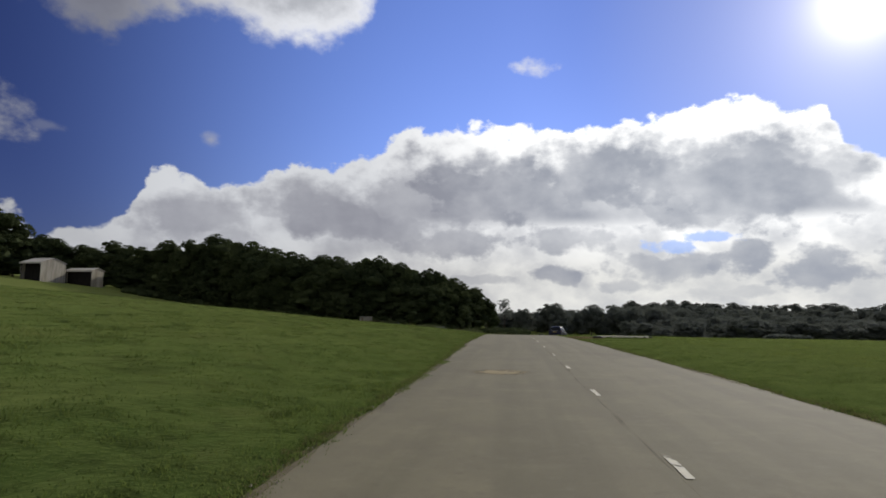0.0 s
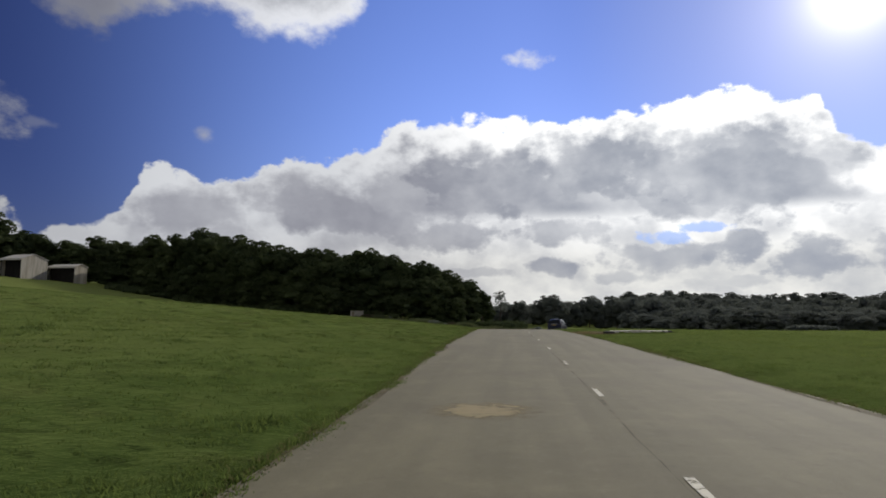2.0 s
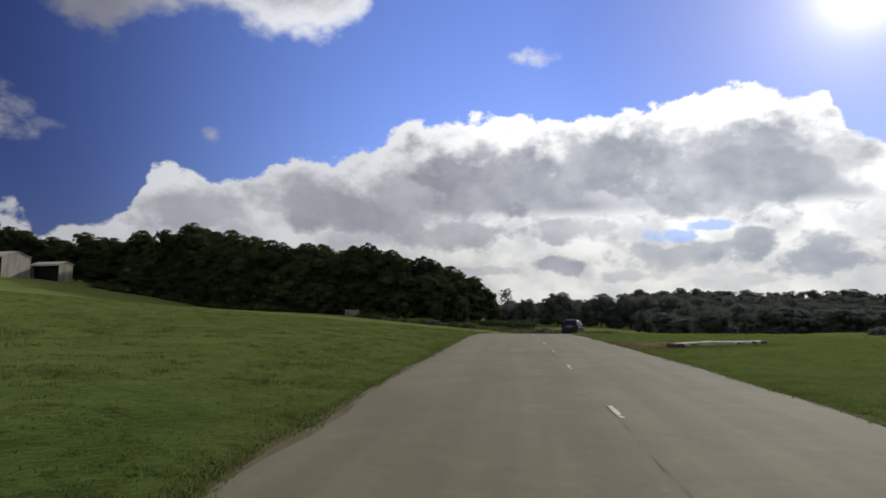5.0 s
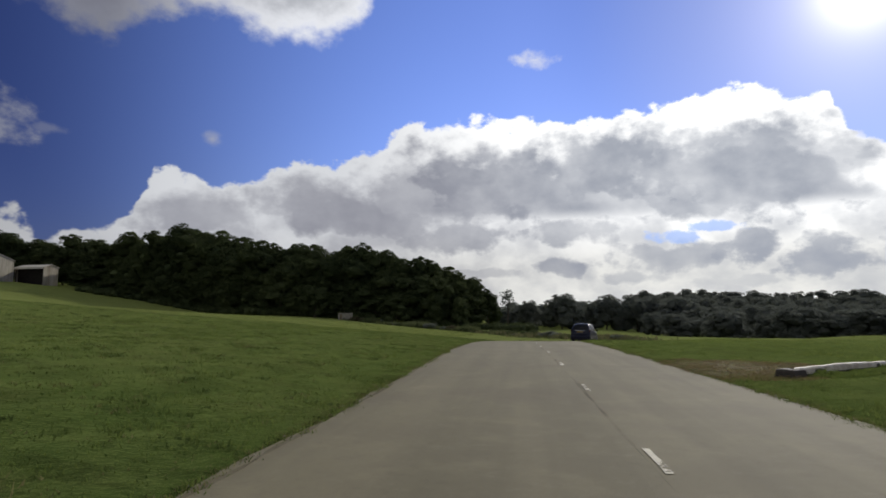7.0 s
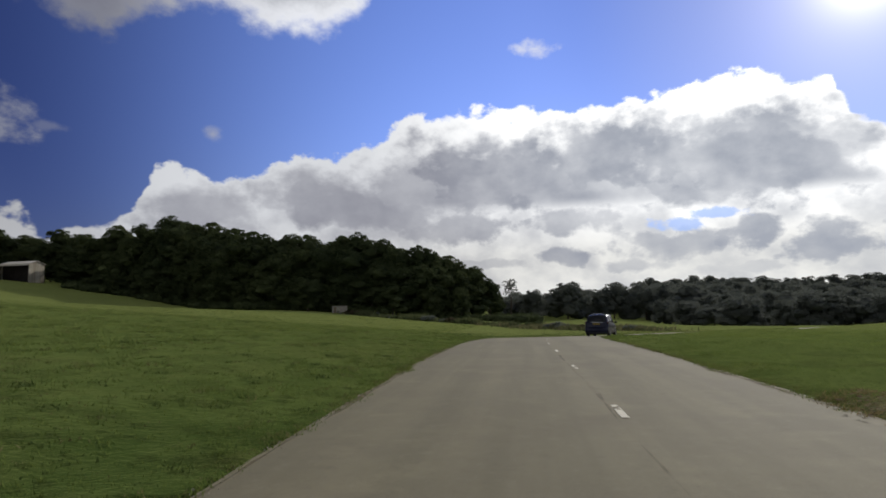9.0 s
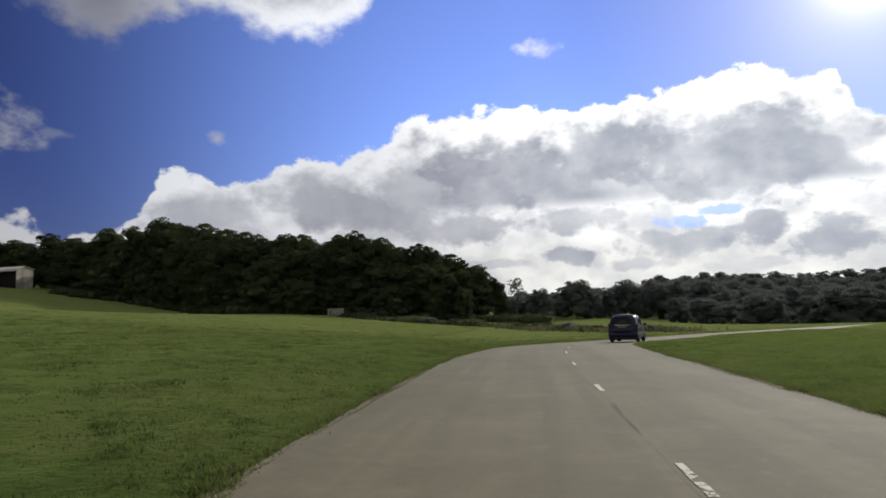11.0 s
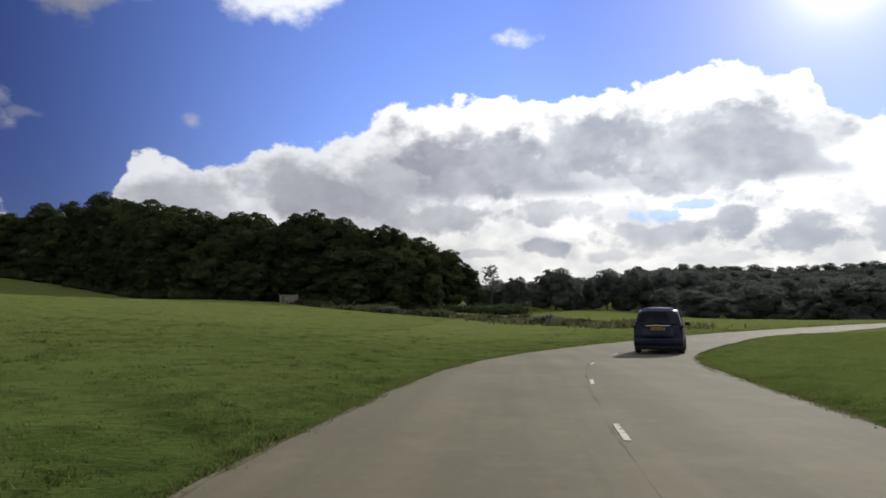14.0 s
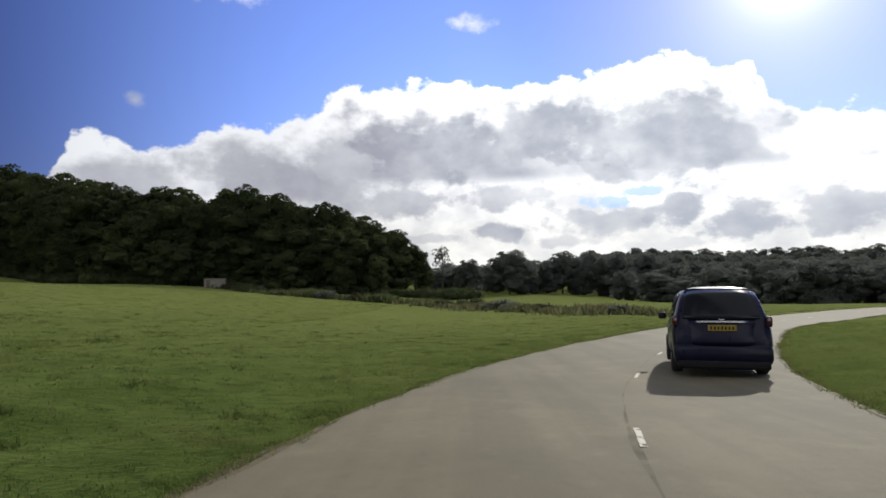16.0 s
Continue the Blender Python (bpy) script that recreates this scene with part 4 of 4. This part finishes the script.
tagged(new("dry_grass", tufts("dry_grass", 6500, fringe, 0.035, 17, 0.006, 0.05, 6, "dry_blade")), "dry yellowed grass fringing the crumbled asphalt edge", "grass", kind="stuff")
def on_soil(r, m):
    a, q = r.random(m) * 6.28, 1.1 * np.sqrt(r.random(m))
    return SOIL[0] + SOIL[2] * q * np.cos(a), SOIL[1] + SOIL[3] * q * np.sin(a)


tagged(new("dead_grass", tufts("dead_grass", 3600, on_soil, 0.050, 18, 0.008, 0.06, 6, "straw", 0.0)), "matted straw-brown dead grass over the bare soil", "grass", kind="stuff")
def log_foot(r, m):
    f, d = 0.4 + 5.6 * r.random(m), 0.04 + 0.75 * r.random(m) ** 1.6
    return 5.64 + 0.766 * f + 0.643 * d, 43.90 + 0.643 * f - 0.766 * d


tagged(new("grass", tufts("grass", 1800, log_foot, 0.10, 19, 0.008, 0.05, 8, "verge_blade_dimmed")), "longer green grass growing up against the log", "grass", kind="stuff")
tagged(new("tussocks", tufts("tussocks", 1500, verge, 0.05, 15, 0.010, 0.11, 30, "tussock")), "small dark tussocks in the pasture beside the road", "grass", kind="stuff")
tagged(new("dry_grass", tufts("dry_grass", 6000, verge, 0.05, 16, 0.008, 0.10, 9, "dry_blade")), "pale dry tufts among the green pasture grass", "grass", kind="stuff")
tagged(new("tussocks", tufts("tussocks", 2600, field, 0.060, 14, 0.010, 0.16, 30, "tussock")), "dark coarse tussocks dotted over the sloping pasture", "grass", kind="stuff")
tagged(new("grass", tufts("grass", 90000, left_side, 0.040, 8, 0.007, 0.06, 7, "verge_blade_dimmed")), "short tufted pasture grass with paler blades", "grass", kind="stuff")
tagged(new("grass", tufts("grass", 50000, right_side, 0.040, 9, 0.007, 0.06, 7, "verge_blade_dimmed")), "short tufted pasture grass with paler blades", "grass", kind="stuff")


# ---------------------------------------------------------------- barns
def barn(x, y, turn, length, depth, wall_h, ridge, label):
    """Open-fronted farm shed: front along local x, open towards -y."""
    root = new("barn")
    root.matrix_basis = Matrix.Translation((x, y, land1(x, y) - 0.4)) @ Matrix.Rotation(radians(turn), 4, "Z")
    L, D = length, depth
    part("back_wall", box_bm(0, L, D - 0.2, D, -3, wall_h), M["sheet"], root)

    def gable(x0):
        bm = bmesh.new()
        pts = [(0, -3), (D - 0.21, -3), (D - 0.21, wall_h), (D * 0.5, ridge), (0, wall_h)]
        a = [bm.verts.new((x0, p, q)) for p, q in pts]
        b = [bm.verts.new((x0 + 0.2, p, q)) for p, q in pts]
        bm.faces.new(a[::-1])
        bm.faces.new(b)
        for i in range(5):
            bm.faces.new((a[i], a[(i + 1) % 5], b[(i + 1) % 5], b[i]))
        return bm
    part("end_wall", gable(0), M["sheet"], root)
    part("end_wall", gable(L - 0.2), M["sheet"], root, "pale sheeted end wall")
    for y0, y1, z0, z1 in ((-0.5, D * 0.5, wall_h - 0.2, ridge + 0.12), (D * 0.5, D + 0.4, ridge + 0.12, wall_h - 0.2)):
        bm = bmesh.new()
        v = [bm.verts.new(c) for c in ((-0.3, y0, z0), (L + 0.3, y0, z0), (L + 0.3, y1, z1), (-0.3, y1, z1))]
        w = [bm.verts.new(q.co + Vector((0, 0, 0.14))) for q in v]
        bm.faces.new(v[::-1])
        bm.faces.new(w)
        for i in range(4):
            bm.faces.new((v[i], v[(i + 1) % 4], w[(i + 1) % 4], w[i]))
        part("roof", bm, M["roof"], root)
    part("fascia", box_bm(-0.3, L + 0.3, -0.62, -0.5, wall_h - 0.75, wall_h - 0.05), M["roof"], root, "pale fascia board over the open front")
    for px in (0.3, L - 0.3):
        part("post", box_bm(px - 0.14, px + 0.14, 0.0, 0.28, -3, wall_h - 0.3, 0.02), M["dark_timber"], root)
    # added sheet close behind the opening, coloured as deep shade
    part("inside", box_bm(0.25, L - 0.25, D * 0.16, D * 0.16 + 0.1, -3.0, wall_h - 0.1), M["inside"], root, "near-black sheet standing in for the shade inside the shed")
    return tagged(root, label, "barn", "farm sheds")


barn(-203.6, 230.3, -8, 10.5, 12, 7.4, 9.2, "open-fronted farm shed with pale sheeted end wall")
barn(-195.7, 246.0, -8, 14, 6.5, 6.0, 6.9, "lower open-fronted farm shed with pale roof edge")

# box shelter on the field edge
shelter = new("shelter")
shelter.matrix_basis = Matrix.Translation((-49.6, 200.0, land1(-49.6, 200.0) - 0.1)) @ Matrix.Rotation(radians(18), 4, "Z")
part("wall", box_bm(-2.0, 2.0, -1.2, 1.2, 0, 2.0, 0.05), M["panel"], shelter)
part("roof", box_bm(-2.15, 2.15, -1.35, 1.35, 2.0, 2.12, 0.03), M["panel"], shelter)
part("door", box_bm(-1.6, -0.9, -1.23, -1.2, 0.1, 1.8), M["timber"], shelter)
tagged(shelter, "small weathered grey boarded shelter standing at the field edge", "shelter")

# felled log edging the pasture; sunlit bleached top and shaded front set by colour
def hewn_log(length, heights, depth, seed, z0=-0.2):
    """Roughly squared log, uneven along its length, with worn corners."""
    r = np.random.default_rng(seed)
    bm = bmesh.new()
    rings, count = [], 22
    for i in range(count):
        f = i / (count - 1)
        top = np.interp(f, [0, 0.5, 1], heights) + 0.012 * math.sin(7 * f + seed) + r.normal(0, 0.004)
        y0, y1 = r.normal(0, 0.008), depth + r.normal(0, 0.008)
        shape = [(y0, z0), (y0 - 0.015, top * 0.45), (y0, top - 0.035), (y0 + 0.03, top), ((y0 + y1) / 2, top + 0.012), (y1 - 0.03, top), (y1, top - 0.035), (y1, z0)]
        rings.append([bm.verts.new((f * length, y + 0.03 * math.sin(3.5 * f), z)) for y, z in shape])
    for p, q in zip(rings[:-1], rings[1:]):
        for j in range(len(p) - 1):
            bm.faces.new((p[j], q[j], q[j + 1], p[j + 1]))
    bm.faces.new(rings[0])
    bm.faces.new(rings[-1][::-1])
    bmesh.ops.recalc_face_normals(bm, faces=bm.faces)
    return bm


beam = new("timber_edging")
beam.matrix_basis = Matrix.Translation((5.64, 43.90, land1(5.64, 43.90) - 0.02)) @ Matrix.Rotation(radians(40), 4, "Z")
# darker body stands in for the shade on the side facing the road
part("log", hewn_log(5.7, (0.235, 0.20, 0.16), 0.15, 3), M["dark_timber"], beam, "dark front of the log, shade put into its colour")
part("bleached_face", hewn_log(5.3, (0.262, 0.228, 0.186), 0.145, 5, 0.150), M["bleached"], beam, "bleached upper face of the log, sunlight put into its colour")
stump = box_bm(-0.26, 0.20, -0.10, 0.30, -0.2, 0.24, 0.05)
for v in stump.verts:    # spreads towards the ground
    spread = 1.0 + 0.35 * max(0.0, 0.24 - v.co.z)
    v.co.x, v.co.y = v.co.x * spread, 0.1 + (v.co.y - 0.1) * spread + 0.02 * math.sin(23 * v.co.x)
part("end_block", stump, M["dark_timber"], beam, "dark stump end")
tagged(beam, "long bleached log edging the grass beside the road", "timber edging")

# ---------------------------------------------------------------- car
def car():
    root = new("car")
    # stations from the tail forwards: y, half width, underside, waist, roof, half width of roof
    ST = [(0, 0.8, 0.34, 0.7, 0.74, 0.7), (0.04, 0.87, 0.3, 0.8, 0.86, 0.74), (0.11, 0.905, 0.27, 0.92, 1.04, 0.77), (0.2, 0.92, 0.26, 1.02, 1.19, 0.8), (0.33, 0.925, 0.25, 1.08, 1.4, 0.77),
          (0.48, 0.925, 0.24, 1.1, 1.61, 0.74), (0.62, 0.925, 0.23, 1.1, 1.71, 0.73), (1.1, 0.925, 0.22, 1.09, 1.76, 0.72), (1.8, 0.925, 0.22, 1.07, 1.775, 0.71), (2.5, 0.925, 0.22, 1.05, 1.755, 0.7),
          (3, 0.92, 0.22, 1.04, 1.64, 0.67), (3.4, 0.91, 0.22, 1.02, 1.38, 0.65), (3.7, 0.9, 0.22, 1, 1.12, 0.66), (4.2, 0.87, 0.23, 0.92, 0.98, 0.6), (4.55, 0.8, 0.26, 0.77, 0.81, 0.52),
          (4.72, 0.66, 0.34, 0.62, 0.65, 0.4)]

    def ring(s):
        y, w, zb, belt, roof, wr = s
        top = max(roof, belt + 0.02)
        half = [(0, zb), (w * 0.80, zb), (w * 0.95, zb + 0.07), (w * 0.99, zb + 0.22), (w, (zb + belt) / 2 + 0.05), (w * 0.985, belt - 0.07), (w * 0.955, belt), (wr + (w * 0.955 - wr) * 0.45, belt + (top - belt) * 0.55),
                (wr, top - (top - belt) * 0.17), (wr * 0.93, top - (top - belt) * 0.085), (wr * 0.70, top - 0.012), (0, top + 0.045)]
        return [(x, y, z) for x, z in half] + [(-x, y, z) for x, z in half[-2:0:-1]]
    rings = [ring(s) for s in ST]
    m = len(rings[0])
    verts = [v for r in rings for v in r]
    faces = [(i * m + j, (i + 1) * m + j, (i + 1) * m + (j + 1) % m, i * m + (j + 1) % m) for i in range(len(ST) - 1) for j in range(m)]
    faces += [tuple(range(m)), tuple(range((len(ST) - 1) * m, len(ST) * m))[::-1]]
    body = part("body", mesh_from("body", verts, faces, M["paint"], True), None, root, "dark navy blue metallic bodywork")
    sub = body.modifiers.new("smooth", "SUBSURF")
    sub.levels = sub.render_levels = 1

    def surf(y, f):
        """Half width and height on the upper side at y; f runs from waist 0 to roof 1."""
        col = [np.interp(y, [s[0] for s in ST], [s[i] for s in ST]) for i in range(1, 6)]
        w, zb, belt, roof, wr = col
        top = max(roof, belt + 0.02)
        pts = [(w * 0.955, belt), (wr + (w * 0.955 - wr) * 0.45, belt + (top - belt) * 0.55), (wr, top - (top - belt) * 0.14), (wr * 0.93, top - (top - belt) * 0.045)]
        g = [0, 0.55, 0.86, 0.955]
        return np.interp(f, g, [p[0] for p in pts]), np.interp(f, g, [p[1] for p in pts])

    def side_glass(side, y0, y1, y2, y3, name="side_window"):
        """Pane between y0..y1 at the waist and y2..y3 near the roof."""
        rows, cols = 6, 6
        vs, fs = [], []
        for i in range(rows):
            f = 0.06 + 0.78 * i / (rows - 1)
            for j in range(cols):
                a = y0 + (y2 - y0) * i / (rows - 1)
                b = y1 + (y3 - y1) * i / (rows - 1)
                y = a + (b - a) * j / (cols - 1)
                x, z = surf(y, f)
                vs.append((side * (x + 0.010), y, z))
        for i in range(rows - 1):
            for j in range(cols - 1):
                p = i * cols + j
                q = (p, p + 1, p + cols + 1, p + cols)
                fs.append(q if side < 0 else q[::-1])
        ob = part(name, mesh_from(name, vs, fs, M["glass"], True), None, root)
        th = ob.modifiers.new("thickness", "SOLIDIFY")
        th.thickness, th.offset = 0.014, 0.0
        return ob
    for side in (-1, 1):
        side_glass(side, 0.62, 1.18, 0.80, 1.16)
        side_glass(side, 1.26, 2.16, 1.24, 2.12)
        side_glass(side, 2.24, 3.30, 2.20, 2.74)

    # tailgate glass, lies on the sloping tail
    def tail(z):
        return float(np.interp(z, [0.34, 0.74, 0.86, 1.04, 1.19, 1.40, 1.61, 1.71, 1.755, 1.77], [0.0, 0.0, 0.04, 0.11, 0.20, 0.33, 0.48, 0.62, 0.86, 1.1]))

    def tail_panel(name, z0, z1, w0, w1, mat, out=0.03, label="", rows=8, thick=0.02, curve=0.10, arch=0.0):
        vs, fs = [], []
        cols = 11
        for i in range(rows):
            f = i / (rows - 1)
            z = z0 + (z1 - z0) * f
            w = w0 + (w1 - w0) * f
            for j in range(cols):
                s = -1 + 2 * j / (cols - 1)
                vs.append((w * s, tail(z) - out + curve * s * s * s * s, z - arch * f * abs(s) ** 5))
        for i in range(rows - 1):
            for j in range(cols - 1):
                p = i * cols + j
                fs.append((p, p + 1, p + cols + 1, p + cols))
        ob = part(name, mesh_from(name, vs, fs, mat, True), None, root, label)
        th = ob.modifiers.new("thickness", "SOLIDIFY")
        th.thickness, th.offset = thick, 0.0
        return ob
    tail_panel("rear_window", 1.12, 1.700, 0.84, 0.71, M["glass"], 0.035, "dark tinted rear window", arch=0.085)
    tail_panel("tailgate", 0.62, 1.12, 0.72, 0.78, M["paint"], 0.02)
    tail_panel("chrome_strip", 1.05, 1.082, 0.47, 0.47, M["chrome"], 0.055, "chrome strip above the number plate", 3, 0.025, 0.03)
    # spoiler lip above the glass
    tail_panel("spoiler", 1.722, 1.772, 0.68, 0.60, M["paint"], 0.03, "", 9, 0.018, 0.12, 0.06)
    bumper = bmesh.new()
    box(bumper, -0.905, 0.905, -0.035, 0.42, 0.24, 0.66, 0.12)
    bumper = part("rear_bumper", bumper, M["paint"], root, smooth=True)
    part("lower_trim", box_bm(-0.84, 0.84, -0.045, 0.2, 0.16, 0.33, 0.05), M["trim"], root, "black lower bumper trim")
    for side in (-1, 1):
        # tail lamps wrap round the corner
        bm = bmesh.new()
        x0, x1 = sorted((side * 0.81, side * 0.918))
        box(bm, x0, x1, 0.10, 0.46, 0.97, 1.17, 0.035)
        lamp = part("tail_light", bm, M["lens_red"], root, "red wrap-around tail light", smooth=True)
        x0, x1 = sorted((side * 0.83, side * 0.89))
        part("lens", box_bm(x0, x1, 0.09, 0.16, 1.09, 1.14, 0.012), M["lens_clear"], lamp, "clear upper lens")
        # mirrors
        x0, x1 = sorted((side * 0.93, side * 1.12))
        mir = part("mirror", box_bm(x0, x1, 3.02, 3.14, 1.06, 1.21, 0.035), M["paint"], root, smooth=True)
        x0, x1 = sorted((side * 0.95, side * 1.10))
        part("mirror_glass", box_bm(x0, x1, 3.012, 3.02, 1.075, 1.195), M["glass"], mir)
        for k, yy in enumerate((1.35, 2.45)):
            x0, x1 = sorted((side * 0.91, side * 0.95))
            part("door_handle", box_bm(x0, x1, yy - 0.1, yy + 0.1, 0.91, 0.94, 0.01), M["chrome"], root)
        for yy in (0.92, 3.68):
            wheel = new("wheel")
            wheel.parent = root
            wheel.matrix_basis = Matrix.Translation((side * 0.815, yy, 0.335)) @ Matrix.Rotation(radians(90), 4, "Y")
            bm = bmesh.new()
            prof = [(0.215, -0.10), (0.29, -0.115), (0.325, -0.09), (0.335, 0.0), (0.325, 0.09), (0.29, 0.115), (0.215, 0.10)]
            seg = 28
            rr = [[bm.verts.new((r * math.cos(2 * math.pi * i / seg), r * math.sin(2 * math.pi * i / seg), z)) for r, z in prof] for i in range(seg)]
            for i in range(seg):
                a, b = rr[i], rr[(i + 1) % seg]
                for j in range(len(prof)):
                    bm.faces.new((a[j], b[j], b[(j + 1) % len(prof)], a[(j + 1) % len(prof)]))
            part("tyre", bm, M["rubber"], wheel, smooth=True)
            bm = bmesh.new()
            bmesh.ops.create_cone(bm, cap_ends=True, segments=28, radius1=0.216, radius2=0.216, depth=0.14)
            for i in range(5):
                a = 2 * math.pi * i / 5
                bmesh.ops.create_cube(bm, size=1, matrix=Matrix.Rotation(a, 4, "Z") @ Matrix.LocRotScale((0.11, 0, side * 0.085), None, (0.2, 0.05, 0.04)))
            bmesh.ops.create_cone(bm, cap_ends=True, segments=12, radius1=0.05, radius2=0.05, depth=0.05, matrix=Matrix.Translation((0, 0, side * 0.09)))
            part("rim", bm, M["alloy"], wheel)
    plate = part("number_plate", box_bm(-0.26, 0.26, -0.002, 0.06, 0.895, 1.005, 0.006), M["plate"], root, "yellow rear number plate")
    for i in range(7):
        x = -0.20 + 0.066 * i
        part("plate_bar", box_bm(x - 0.016, x + 0.016, -0.0045, -0.001, 0.92, 0.98), M["trim"], plate)
    part("badge", box_bm(-0.05, 0.05, 0.075, 0.105, 1.095, 1.12, 0.008), M["chrome"], root)
    wiper = bmesh.new()
    tube(wiper, [(0, 0.14, 1.14), (0.18, 0.15, 1.17), (0.40, 0.165, 1.185)], [0.012, 0.010, 0.006], 6)
    part("wiper", wiper, M["trim"], root)
    part("underbody", box_bm(-0.70, 0.70, 0.3, 4.4, 0.20, 0.34, 0.04), M["trim"], root)
    return tagged(root, "dark navy blue people carrier standing in the far lane", "car")


the_car = car()
CAR_XY, CAR_TURN = (5.30, 88.5), -16.5
slope = math.atan2(land1(CAR_XY[0] + 2.0, CAR_XY[1] + 4.2) - land1(*CAR_XY), 4.65)
the_car.matrix_basis = Matrix.Translation((*CAR_XY, land1(*CAR_XY) + 0.005)) @ Matrix.Rotation(radians(CAR_TURN), 4, "Z") @ Matrix.Rotation(slope, 4, "X") @ Matrix.Diagonal((0.985, 1, 1, 1))
